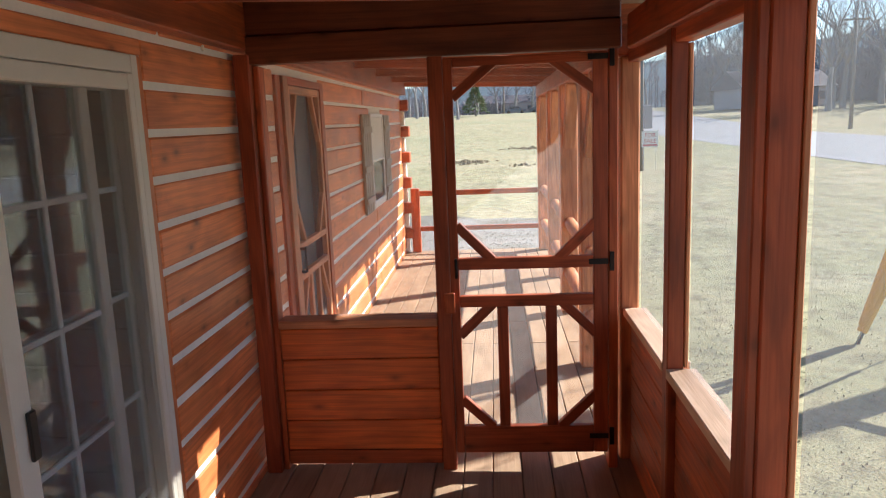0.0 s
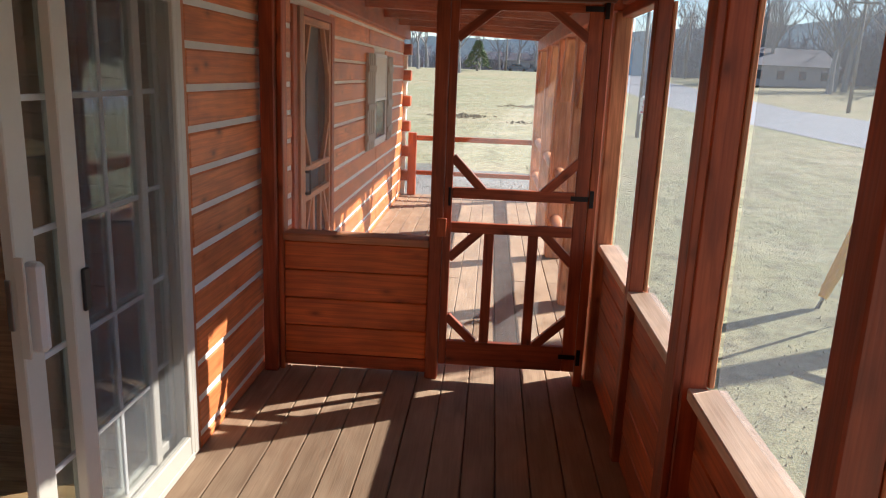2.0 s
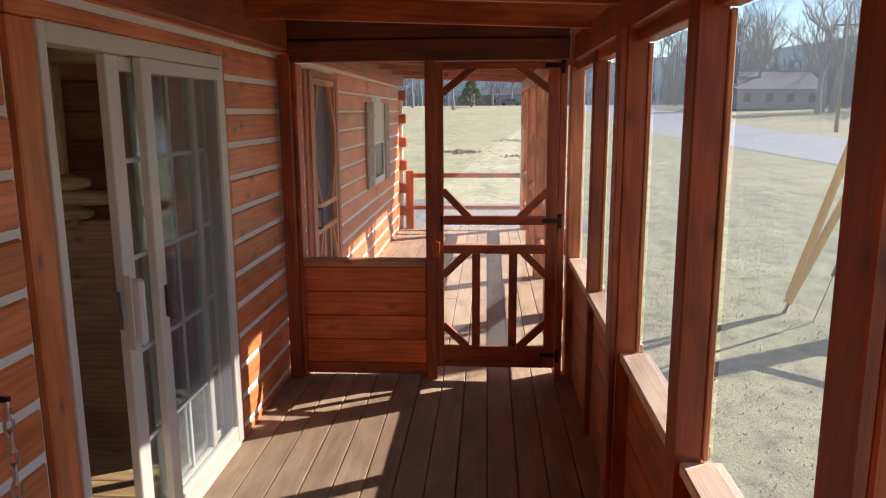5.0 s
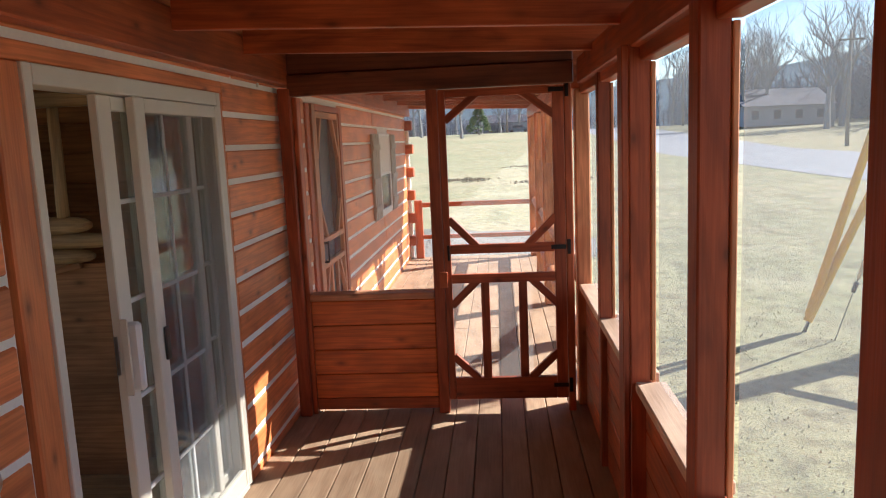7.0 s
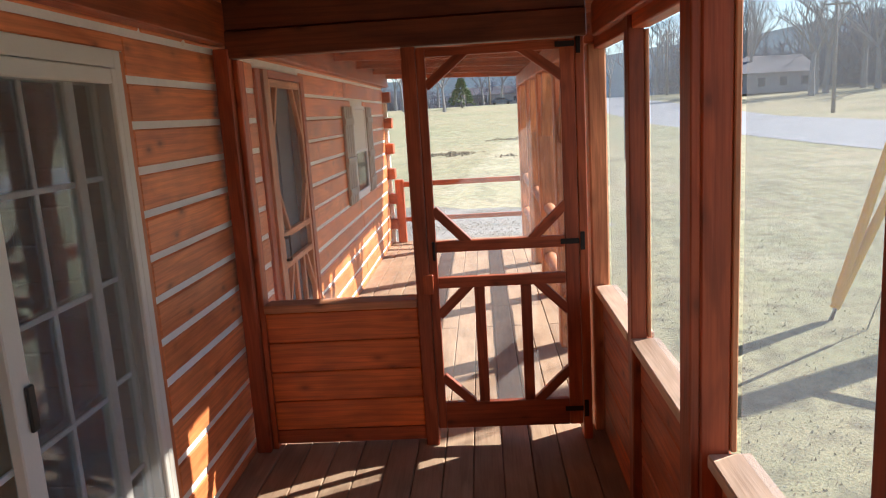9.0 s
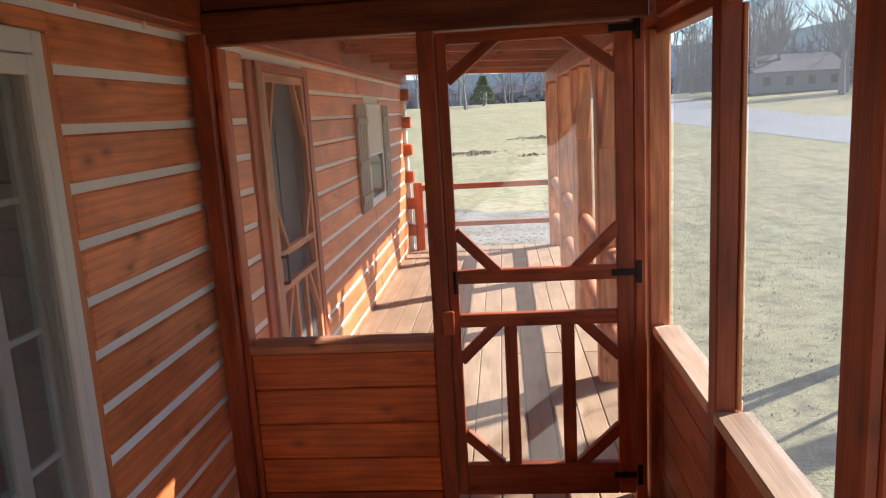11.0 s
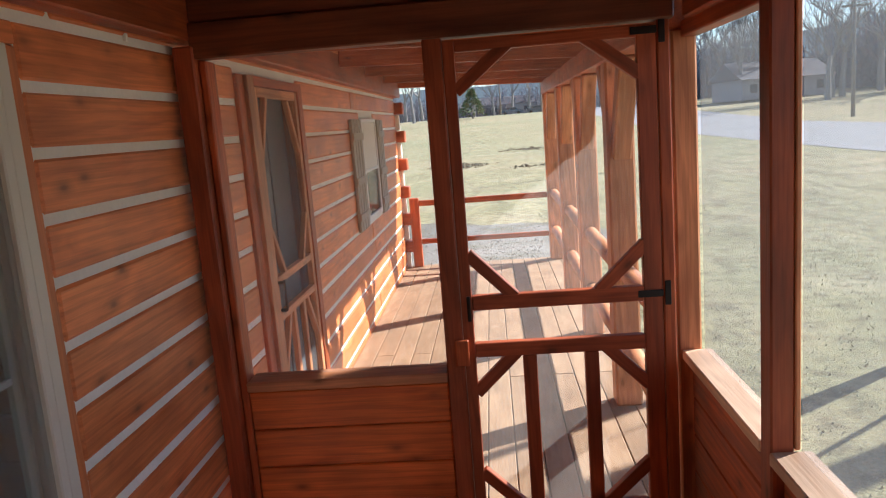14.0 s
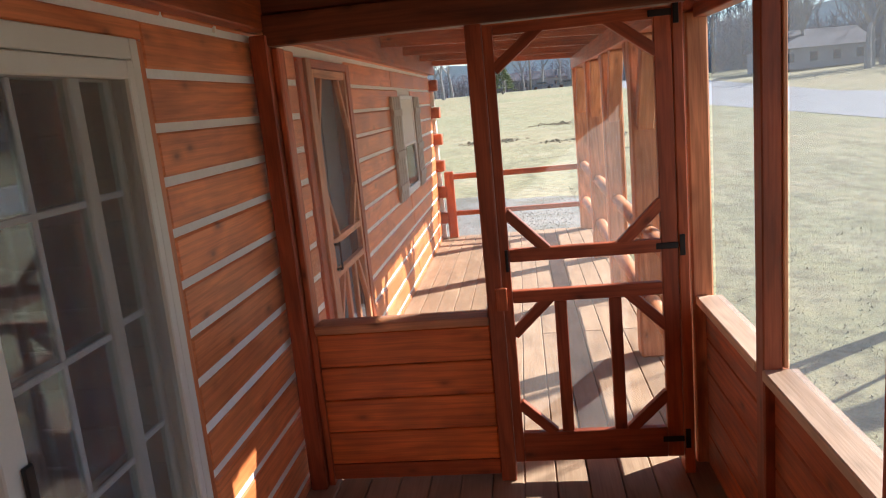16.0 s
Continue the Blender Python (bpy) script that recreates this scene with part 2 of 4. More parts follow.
def rod(name, parent, p0, p1, r0, r1, mat, sides=12, rough=0.0, label="", rings=1, seed=0):
    """A round bar from p0 to p1; rough makes it uneven like a peeled pole."""
    p0, p1 = Vector(p0), Vector(p1)
    rnd = random.Random(seed)
    bm = bmesh.new()
    length = (p1 - p0).length
    loops = []
    for i in range(rings + 1):
        f = i / rings
        r = r0 + (r1 - r0) * f
        ox, oy = (rnd.uniform(-rough, rough) * r for _ in "ab")
        loops.append([bm.verts.new(((r * math.cos(a) * (1 + rnd.uniform(-rough, rough) * 0.4)) + ox, r * math.sin(a) + oy, length * (f - 0.5)))
                      for a in (2 * math.pi * k / sides for k in range(sides))])
    for a, b in zip(loops, loops[1:]):
        for k in range(sides):
            bm.faces.new((a[k], a[(k + 1) % sides], b[(k + 1) % sides], b[k]))
    bm.faces.new(loops[0][::-1])
    bm.faces.new(loops[-1])
    ob = new(name, finish(name, bm, mat["z"] if isinstance(mat, dict) else mat, True))
    ob.parent = parent
    ob.matrix_local = Matrix.Translation((p0 + p1) / 2 - base(parent)) @ (p1 - p0).to_track_quat("Z", "Y").to_matrix().to_4x4()
    return tagged(ob, label)


def thing(name, at, label, category, group="", kind=""):
    ob = new(name)
    ob.location = at
    ob.empty_display_size = 0.1
    return tagged(ob, label, category, group, kind)


def solid(name, boxes, mat, label="", category="", kind="structure", bevel=0.0):
    """One mesh out of several squared blocks."""
    bm = bmesh.new()
    for (x0, x1), (y0, y1), (z0, z1) in boxes:
        b = bevelled(x1 - x0, y1 - y0, z1 - z0, bevel)
        bmesh.ops.translate(b, verts=b.verts[:], vec=((x0 + x1) / 2, (y0 + y1) / 2, (z0 + z1) / 2))
        tmp = bpy.data.meshes.new("tmp")
        b.to_mesh(tmp)
        b.free()
        bm.from_mesh(tmp)
        bpy.data.meshes.remove(tmp)
    return tagged(new(name, finish(name, bm, mat)), label, category, "", kind)


# ---- plan ----
WALL = -1.195          # face of the log wall
INNER = 0.595          # inner face of the screened side
OUTER = 0.668          # outer face of the screened side
CROSS = 3.345          # near face of the screened cross wall
BACK, FAR = -2.6, 9.5  # ends of the porch
GROUND = -0.40
COURSE, CHINK_TOP = 0.1645, 0.0665
SLIDER = (0.952, 2.40)
ENTRY = (4.15, 4.93)
WINDOW = (7.0, 7.77)
SILL, HEAD = 0.90, 1.80  # of the window

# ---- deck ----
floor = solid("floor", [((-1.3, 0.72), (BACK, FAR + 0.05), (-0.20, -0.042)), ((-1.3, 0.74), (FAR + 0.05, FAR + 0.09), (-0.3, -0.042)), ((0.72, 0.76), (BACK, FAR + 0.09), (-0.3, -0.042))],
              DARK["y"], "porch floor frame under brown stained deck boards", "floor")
rnd = random.Random(4)
for i in range(14):
    x0 = -1.195 + i * 0.1425
    for y0, y1 in ((BACK, 1.1 + 0.02 * (i % 3)), (1.104 + 0.02 * (i % 3), 5.4 + 0.6 * (i % 2)), (5.404 + 0.6 * (i % 2), FAR + 0.08)):
        piece("plank", floor, (x0, x0 + 0.138), (y0, y1), (-0.040, 0.0 + rnd.uniform(-0.0012, 0.0012)), DECK, 0.004)

# ---- log wall of the cabin ----
RUNS = [(BACK, 0.81), (2.452, 3.965), (5.02, FAR)]
core = [((WALL - 0.15, WALL - 0.008), r, (-0.1, 2.35)) for r in RUNS]
core += [((WALL - 0.15, WALL - 0.008), (0.81, 2.452), (1.98, 2.35)), ((WALL - 0.15, WALL - 0.008), (3.965, 5.02), (1.99, 2.35))]
# the wall's opening for the double-hung window
core = [c for c in core if c[1] != RUNS[2]] + [((WALL - 0.15, WALL - 0.008), (5.02, WINDOW[0]), (-0.1, 2.35)), ((WALL - 0.15, WALL - 0.008), (WINDOW[1], FAR), (-0.1, 2.35)),
        ((WALL - 0.15, WALL - 0.008), WINDOW, (-0.1, SILL)), ((WALL - 0.15, WALL - 0.008), WINDOW, (HEAD, 2.35))]
wall_west = solid("wall_west", core, CHINK, "log wall of orange-stained timbers with pale chinking", "wall")
rnd = random.Random(11)
for k in range(-1, 14):
    z0 = CHINK_TOP - 0.006 + COURSE * k
    z1 = z0 + COURSE - 0.019
    runs = list(RUNS)
    if z0 > 1.95:
        runs = [(BACK, FAR)]  # the courses over the openings run through
    if z0 < -0.05:
        z0 = -0.1
    for a, b in runs:
        spans = [(a, b)]
        if b == FAR and a > 4 and z1 > SILL + 0.01 and z0 < HEAD - 0.01:
            spans = [(a, WINDOW[0]), (WINDOW[1], b)]
        elif b - a > 4:
            mid = a + rnd.uniform(0.35, 0.65) * (b - a)
            spans = [(a, mid - 0.002), (mid + 0.002, b)]
        for c, d in spans:
            piece("log", wall_west, (WALL - 0.12, WALL + rnd.uniform(-0.003, 0.003)), (c + 0.001, d), (z0, z1), LOG, 0.012)
# crossing log ends at the far corner, every second course
for k in range(6):
    z0 = 0.195 + 0.332 * k
    piece("log_end", wall_west, (WALL - 0.1, -1.095), (FAR - 0.06, FAR + 0.10), (z0, z0 + 0.135), STAIN, 0.008)
    piece("chinking", wall_west, (WALL - 0.1, -1.15), (FAR - 0.03, FAR + 0.06), (z0 - 0.19, z0 - 0.005), CHINK, 0.01)
gable = solid("wall_gable", [((-5.0, WALL - 0.02), (FAR - 0.1, FAR + 0.02), (-0.4, 3.2))], LOG["x"], "orange-stained log gable wall at the corner", "wall")

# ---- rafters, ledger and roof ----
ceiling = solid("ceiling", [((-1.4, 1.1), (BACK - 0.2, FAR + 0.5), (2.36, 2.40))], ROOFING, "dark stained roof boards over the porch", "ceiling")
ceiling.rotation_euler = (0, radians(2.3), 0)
for y in (-2.2, -1.4, -0.6, 0.2, 1.0, 1.79, 2.59, 3.72, 4.85, 5.99, 7.08, 8.20, 9.36):
    th = thing("rafter", (0, y, 2.1), "dark red-stained rafter carrying the porch roof", "rafter", "porch rafters")
    strut("beam", th, (-1.115, y + 0.021, 2.223), (0.9, y + 0.021, 2.142), 0.145, 0.042, STAIN)
ledger = thing("ledger", (-1.15, 3, 2.03), "red-stained ledger beam fixed along the log wall", "beam")
piece("beam", ledger, (WALL + 0.006, WALL + 0.078), (BACK, FAR), (2.048, 2.24), STAIN, 0.006)
header = thing("header_beam", (0.65, 3, 1.95), "red-stained header beam carried by the porch posts", "beam")
piece("beam", header, (0.575, 0.715), (BACK, 3.28), (1.975, 2.12), STAIN, 0.006)
piece("beam", header, (0.55, 0.70), (3.44, FAR + 0.1), (1.96, 2.10), STAIN, 0.006)
piece("chinking", wall_west, (WALL - 0.02, WALL + 0.004), (3.01, 3.022), (2.022, 2.047), CHINK, 0.002)

# ---- screened side wall ----
wall_east = solid("wall_east", [((0.65, 0.69), (BACK, 3.43), (-0.04, 0.72))], STAIN["y"], "half-height boarded wall of red-stained timber below the screens", "wall")
POSTS = [(1.60, 1.70), (0.72, 0.81), (-0.205, -0.105), (-1.09, -1.0), (-1.98, -1.89)]
for a, b in POSTS:
    piece("post", wall_east, (0.570, 0.645), (a, b), (0.0, 1.985), POST, 0.005)
    piece("screen_moulding", wall_east, (0.646, 0.662), (a - 0.003, a + 0.02), (0.784, 1.925), CEDAR, 0.003)
piece("post", wall_east, (0.593, 0.653), (2.56, 2.635), (0.0, 1.985), POST, 0.005)
piece("screen_moulding", wall_east, (0.654, 0.668), (2.557, 2.58), (0.784, 1.925), CEDAR, 0.003)
for y0 in (1.60, -0.205):
    piece("batten", wall_east, (0.545, 0.5695), (y0 + 0.002, y0 + 0.098), (0.0, 1.985), POST, 0.004)
edges = [(2.635, 3.43), (1.70, 2.56), (0.81, 1.60), (-0.105, 0.72), (-1.0, -0.205), (-1.89, -1.09)]
for a, b in edges:
    piece("sill", wall_east, (0.588, OUTER + 0.03), (a, b), (0.745, 0.782), SUNLIT, 0.004)
    piece("top_rail", wall_east, (INNER + 0.012, OUTER), (a, b), (1.928, 1.985), STAIN, 0.004)
    sc = piece("screen", wall_east, (0.672, 0.6735), (a, b), (0.782, 1.927), SCREEN, 0.0)
    for r in range(5):
        piece("board", wall_east, (INNER + 0.03, 0.65), (a + 0.001, b - 0.001), (0.002 + r * 0.149, 0.148 + r * 0.149), STAIN, 0.005)

# ---- screened cross wall ----
wall_cross = solid("wall_cross", [((-1.07, -0.302), (CROSS + 0.05, CROSS + 0.085), (0.03, 0.70))], STAIN["x"], "screened cross wall with a boarded lower half", "wall")
piece("post", wall_cross, (WALL + 0.015, -1.105), (CROSS - 0.04, CROSS + 0.06), (0.0, 2.03), POST, 0.006)
piece("stud", wall_cross, (-1.104, -1.076), (CROSS + 0.0, CROSS + 0.09), (0.0, 1.98), STAIN, 0.005)
piece("stud", wall_cross, (-0.300, -0.233), (CROSS - 0.012, CROSS + 0.09), (0.0, 1.99), POST, 0.005)
piece("stud", wall_cross, (0.506, 0.550), (CROSS, CROSS + 0.09), (0.0, 1.99), STAIN, 0.005)
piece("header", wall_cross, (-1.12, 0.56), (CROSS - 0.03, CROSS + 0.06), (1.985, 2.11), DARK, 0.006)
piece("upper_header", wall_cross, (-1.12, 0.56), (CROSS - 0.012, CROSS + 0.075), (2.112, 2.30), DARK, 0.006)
# lighter timber here paints in the sun on the sill top
piece("sill", wall_cross, (-1.075, -0.301), (CROSS - 0.015, CROSS + 0.11), (0.735, 0.775), CEDAR, 0.005)
for r in range(4):
    piece("board", wall_cross, (-1.074, -0.301), (CROSS + 0.005, CROSS + 0.05), (0.105 + r * 0.157, 0.259 + r * 0.157), BOARD, 0.005)
piece("bottom_plate", wall_cross, (-1.074, -0.301), (CROSS + 0.002, CROSS + 0.09), (0.03, 0.103), STAIN, 0.004)
piece("screen", wall_cross, (-1.075, -0.300), (CROSS + 0.07, CROSS + 0.0715), (0.775, 1.985), FINE, 0.0)

# ---- screen door in the cross wall ----
DY = (CROSS + 0.001, CROSS + 0.036)
door_1 = thing("door_1", (0.5, CROSS, 0.08), "closed red-stained wooden screen door with corner braces", "door", kind="structure")
piece("stile", door_1, (-0.231, -0.190), DY, (0.085, 1.975), POST)
piece("stile", door_1, (0.437, 0.503), DY, (0.085, 1.975), POST)
piece("top_rail", door_1, (-0.189, 0.436), DY, (1.935, 1.975), POST)
piece("lock_rail", door_1, (-0.189, 0.436), DY, (1.003, 1.058), POST)
piece("middle_rail", door_1, (-0.189, 0.436), DY, (0.822, 0.876), POST)
piece("bottom_rail", door_1, (-0.189, 0.436), DY, (0.085, 0.222), POST)
ym = CROSS + 0.018
for p, q in (((-0.195, 1.80), (0.0, 1.955)), ((0.45, 1.81), (0.255, 1.955)), ((-0.195, 1.215), (-0.03, 1.045)), ((0.45, 1.215), (0.275, 1.045)),
             ((-0.195, 0.68), (-0.03, 0.84)), ((0.45, 0.68), (0.29, 0.84)), ((-0.195, 0.36), (-0.045, 0.215)), ((0.45, 0.38), (0.28, 0.215))):
    strut("brace", door_1, (p[0], ym, p[1]), (q[0], ym, q[1]), 0.045, 0.033, POST)
for x in (0.011, 0.24):
    piece("baluster", door_1, (x - 0.026, x + 0.026), (CROSS + 0.003, CROSS + 0.034), (0.223, 0.821), POST)
piece("screen", door_1, (-0.2, 0.45), (CROSS + 0.0355, CROSS + 0.0365), (0.2, 1.95), FINE, 0.0)
for z in (0.17, 1.03, 1.955):
    h = piece("hinge", door_1, (0.415, 0.505), (CROSS - 0.005, CROSS - 0.0005), (z - 0.013, z + 0.013), IRON, 0.002, "black iron strap hinge")
    piece("hinge_plate", h, (0.510, 0.532), (CROSS - 0.007, CROSS - 0.0005), (z - 0.045, z + 0.045), IRON, 0.002)
piece("latch", door_1, (-0.209, -0.196), (CROSS - 0.014, CROSS + 0.0), (0.965, 1.06), IRON, 0.003, "black iron latch")
piece("turn_block", wall_cross, (-0.262, -0.212), (CROSS - 0.03, CROSS - 0.0125), (0.80, 0.90), STAIN, 0.004)

# ---- sliding glass door ----
door_2 = thing("door_2", (WALL, 1.7, 0.02), "almond vinyl sliding glass door standing half open", "sliding door", kind="structure")
FX = (WALL - 0.10, WALL + 0.012)
z0, z1 = 0.012, 1.953
y0, y1 = SLIDER
piece("frame_jamb", door_2, FX, (y0, y0 + 0.04), (z0, z1), ALMOND)
piece("frame_jamb", door_2, FX, (y1 - 0.044, y1), (z0, z1), ALMOND)
piece("frame_head", door_2, FX, (y0 + 0.041, y1 - 0.046), (z1 - 0.06, z1), ALMOND)
piece("track", door_2, (WALL - 0.12, WALL + 0.014), (y0 + 0.041, y1 - 0.046), (0.001, z0 + 0.02), ALMOND)


def sash(name, x, a, b, width, filling, cols, rows, label, right=0.05):
    s = piece(name, door_2, (x - 0.017, x + 0.017), (a, a + width), (z0 + 0.022, z1 - 0.062), ALMOND, 0.004, label)
    piece("stile", s, (x - 0.017, x + 0.017), (b - right, b), (z0 + 0.022, z1 - 0.062), ALMOND, 0.004)
    piece("rail", s, (x - 0.016, x + 0.016), (a + width, b - right), (z1 - 0.115, z1 - 0.063), ALMOND, 0.004)
    piece("rail", s, (x - 0.016, x + 0.016), (a + width, b - right), (z0 + 0.023, z0 + 0.105), ALMOND, 0.004)
    g = piece("pane", s, (x - 0.002, x + 0.002), (a + width, b - right), (z0 + 0.06, z1 - 0.10), filling, 0.0)
    g.visible_shadow = False
    lo, hi = 0.08, 1.88
    for c in range(1, cols):
        y = a + width + (b - a - width - right) * c / cols
        piece("grille_bar", s, (x - 0.005, x + 0.005), (y - 0.009, y + 0.009), (z0 + 0.106, z1 - 0.116), WHITE, 0.002)
    for r in range(1, rows):
        z = lo + (hi - lo) * r / rows
        piece("grille_bar", s, (x - 0.006, x + 0.006), (a + width, b - right), (z - 0.009, z + 0.009), WHITE, 0.002)
    return s


fixed = sash("fixed_panel", WALL - 0.08, 1.66, y1 - 0.012, 0.05, GLASS, 3, 5, "fixed glazed panel with a white grille")
sliding = sash("sliding_panel", WALL - 0.042, 1.38, 2.14, 0.09, GLASS, 3, 5, "sliding glazed panel pushed half open")
screen_door = sash("screen_panel", WALL - 0.003, 1.56, y1 - 0.045, 0.078, DARKMESH, 1, 1, "sliding insect screen panel", 0.035)
piece("handle_plate", sliding, (WALL - 0.026, WALL + 0.002), (1.370, 1.379), (0.84, 1.12), ALMOND, 0.004)
piece("lock", sliding, (WALL - 0.05, WALL - 0.034), (1.364, 1.369), (0.92, 1.06), STEEL, 0.002)
piece("pull_handle", sliding, (WALL - 0.024, WALL + 0.028), (1.395, 1.430), (0.85, 1.10), WHITE, 0.012, "white pull handle")
piece("latch", screen_door, (WALL + 0.014, WALL + 0.026), (1.605, 1.637), (0.90, 1.03), BLACK, 0.008, "black plastic latch")
trim = thing("trim", (WALL, 1.7, 0), "orange-stained boards trimming the sliding door", "trim", kind="structure")
piece("board", trim, (WALL - 0.1, WALL + 0.004), (0.836, 0.950), (0.0, 1.954), LOG, 0.006)
piece("board", trim, (WALL - 0.1, WALL + 0.002), (2.402, 2.450), (0.0, 1.954), LOG, 0.006)
piece("board", trim, (WALL - 0.1, WALL + 0.003), (0.836, 2.450), (1.956, 2.01), LOG, 0.004)

# ---- entry door ----
door_3 = thing("door_3", (WALL, 4.5, 0.02), "stained wooden screen door before a grey entry door", "door", kind="structure")
a, b = ENTRY
piece("casing", door_3, (WALL - 0.1, WALL + 0.012), (3.967, 4.055), (0.0, 1.985), STAIN)
piece("jamb", door_3, (WALL - 0.1, WALL + 0.03), (4.057, a), (0.0, 1.985), CEDAR)
piece("jamb", door_3, (WALL - 0.1, WALL + 0.03), (b, 5.018), (0.0, 1.985), STAIN)
piece("head", door_3, (WALL - 0.1, WALL + 0.03), (a + 0.001, b - 0.001), (1.94, 1.985), STAIN)
sx = (WALL - 0.012, WALL + 0.022)
piece("stile", door_3, sx, (a + 0.004, a + 0.05), (0.03, 1.935), CEDAR)
piece("stile", door_3, sx, (b - 0.05, b - 0.004), (0.03, 1.935), CEDAR)
for lo, hi in ((1.89, 1.935), (0.97, 1.01), (0.785, 0.825), (0.03, 0.17)):
    piece("rail", door_3, sx, (a + 0.051, b - 0.051), (lo, hi), CEDAR)
xm = WALL + 0.006
for p, q in (((a + 0.05, 1.60), (a + 0.20, 1.89)), ((b - 0.05, 1.60), (b - 0.20, 1.89)), ((a + 0.05, 1.25), (a + 0.22, 0.99)), ((b - 0.05, 1.25), (b - 0.22, 0.99)),
             ((a + 0.05, 0.53), (a + 0.22, 0.80)), ((b - 0.05, 0.53), (b - 0.22, 0.80))):
    strut("brace", door_3, (xm, p[0], p[1]), (xm, q[0], q[1]), 0.03, 0.03, CEDAR, (1, 0, 0))
for y in (a + 0.29, b - 0.29):
    piece("baluster", door_3, (WALL - 0.008, WALL + 0.018), (y - 0.022, y + 0.022), (0.171, 0.784), CEDAR)
piece("screen", door_3, (WALL - 0.010, WALL - 0.0095), (a + 0.05, b - 0.05), (0.17, 1.89), DARKMESH, 0.0)
inner = piece("entry_leaf", door_3, (WALL - 0.11, WALL - 0.07), (a + 0.002, b - 0.002), (0.02, 1.938), LEAF, 0.004, "grey panelled entry door")
for lo, hi in ((0.15, 0.75), (0.95, 1.75)):
    for c, d in ((a + 0.12, a + 0.37), (b - 0.37, b - 0.12)):
        piece("panel", inner, (WALL - 0.071, WALL - 0.060), (c, d), (lo, hi), LEAF, 0.008)
hd = piece("handle", door_3, (WALL + 0.05, WALL + 0.06), (a + 0.03, a + 0.045), (0.84, 1.0), IRON, 0.004, "black iron pull handle")
for z in (0.845, 0.985):
    piece("foot", hd, (WALL + 0.022, WALL + 0.052), (a + 0.03, a + 0.045), (z - 0.008, z + 0.008), IRON, 0.002)

# ---- window with shutters ----
window_1 = thing("window_1", (WALL, 7.5, 0.86), "white double-hung window with a pale blind over its upper half", "window", kind="structure")
a, b = WINDOW
for n, y, z in (("window_frame", (a, a + 0.03), (SILL, HEAD)), ("window_frame", (b - 0.03, b), (SILL, HEAD)), ("window_frame", (a + 0.031, b - 0.031), (HEAD - 0.035, HEAD)),
                ("window_sill", (a + 0.031, b - 0.031), (SILL, SILL + 0.05)), ("meeting_rail", (a + 0.031, b - 0.031), (1.33, 1.355))):
    piece(n, window_1, (WALL - 0.09, WALL + 0.022), y, z, WHITE, 0.004)
for lo, hi in ((SILL + 0.05, 1.33), (1.355, HEAD - 0.035)):
    piece("pane", window_1, (WALL + 0.000, WALL + 0.004), (a + 0.029, b - 0.029), (lo, hi), GLASS, 0.0)
piece("blind", window_1, (WALL + 0.008, WALL + 0.012), (a + 0.032, b - 0.032), (1.356, HEAD - 0.036), BLIND, 0.0)
piece("insect_screen", window_1, (WALL + 0.010, WALL + 0.0105), (a + 0.032, b - 0.032), (SILL + 0.051, 1.329), DARKMESH, 0.0)
for c, d in ((6.50, 6.95), (7.81, 8.20)):
    sh = thing("shutter", (WALL, c, 0.82), "pale wooden board-and-batten shutter beside the window", "shutter", "window shutters")
    w = (d - c) / 4
    for k in range(4):
        piece("slat", sh, (WALL + 0.004, WALL + 0.03), (c + k * w + 0.016, c + (k + 1) * w - 0.016), (0.88, 1.79), SHUTTER, 0.003)
    for z in (0.97, 1.26, 1.62):
        piece("batten", sh, (WALL + 0.028, WALL + 0.042), (c + 0.005, d - 0.005), (z, z + 0.06), SHUTTER, 0.003)

# ---- open porch beyond: posts, braces, rails ----
OX = (0.55, 0.70)
YP = [4.87, 6.31, 7.76, FAR - 0.04]
corner = thing("corner_post", (0.63, 3.5, 0), "square red-stained post beside the screen door", "post", "porch posts")
piece("timber", corner, (0.576, 0.665), (3.437, 3.54), (0.0, 1.958), CEDAR, 0.008)
for i, y in enumerate(YP):
    ps = thing("porch_post", (0.625, y, 0), "square peeled timber post with diagonal brackets", "post", "porch posts")
    piece("timber", ps, OX, (y - 0.075, y + 0.075), (0.0, 1.958), CEDAR, 0.012)
    for sgn in (-1, 1):
        if i == 3 and sgn > 0:
            continue
        strut("bracket", ps, (0.625, y + sgn * 0.05, 1.45), (0.625, y + sgn * 0.36, 1.97), 0.10, 0.10, CEDAR, (1, 0, 0), 0.008)
spans = [(3.56, YP[0] - 0.075)] + [(p + 0.075, q - 0.075) for p, q in zip(YP, YP[1:])]
for i, (c, d) in enumerate(spans):
    rl = thing("railing", (0.625, c, 0), "peeled round-log railing between the porch posts", "railing", "porch railings")
    rod("top_rail", rl, (0.625, c - 0.02, 0.80), (0.625, d + 0.02, 0.80), 0.055, 0.05, CEDAR, 14, 0.05, rings=8, seed=i)
    rod("lower_rail", rl, (0.625, c - 0.02, 0.36), (0.625, d + 0.02, 0.36), 0.05, 0.055, CEDAR, 14, 0.05, rings=8, seed=9 + i)
er = thing("end_railing", (0, FAR, 0), "square red-stained railing across the porch end", "railing")
piece("post", er, (-1.11, -1.00), (FAR - 0.04, FAR + 0.05), (0.0, 0.845), STAIN, 0.006)
piece("top_rail", er, (-0.999, 0.549), (FAR - 0.03, FAR + 0.03), (0.745, 0.811), STAIN, 0.006)
piece("lower_rail", er, (-0.999, 0.549), (FAR - 0.03, FAR + 0.03), (0.281, 0.338), STAIN, 0.006)

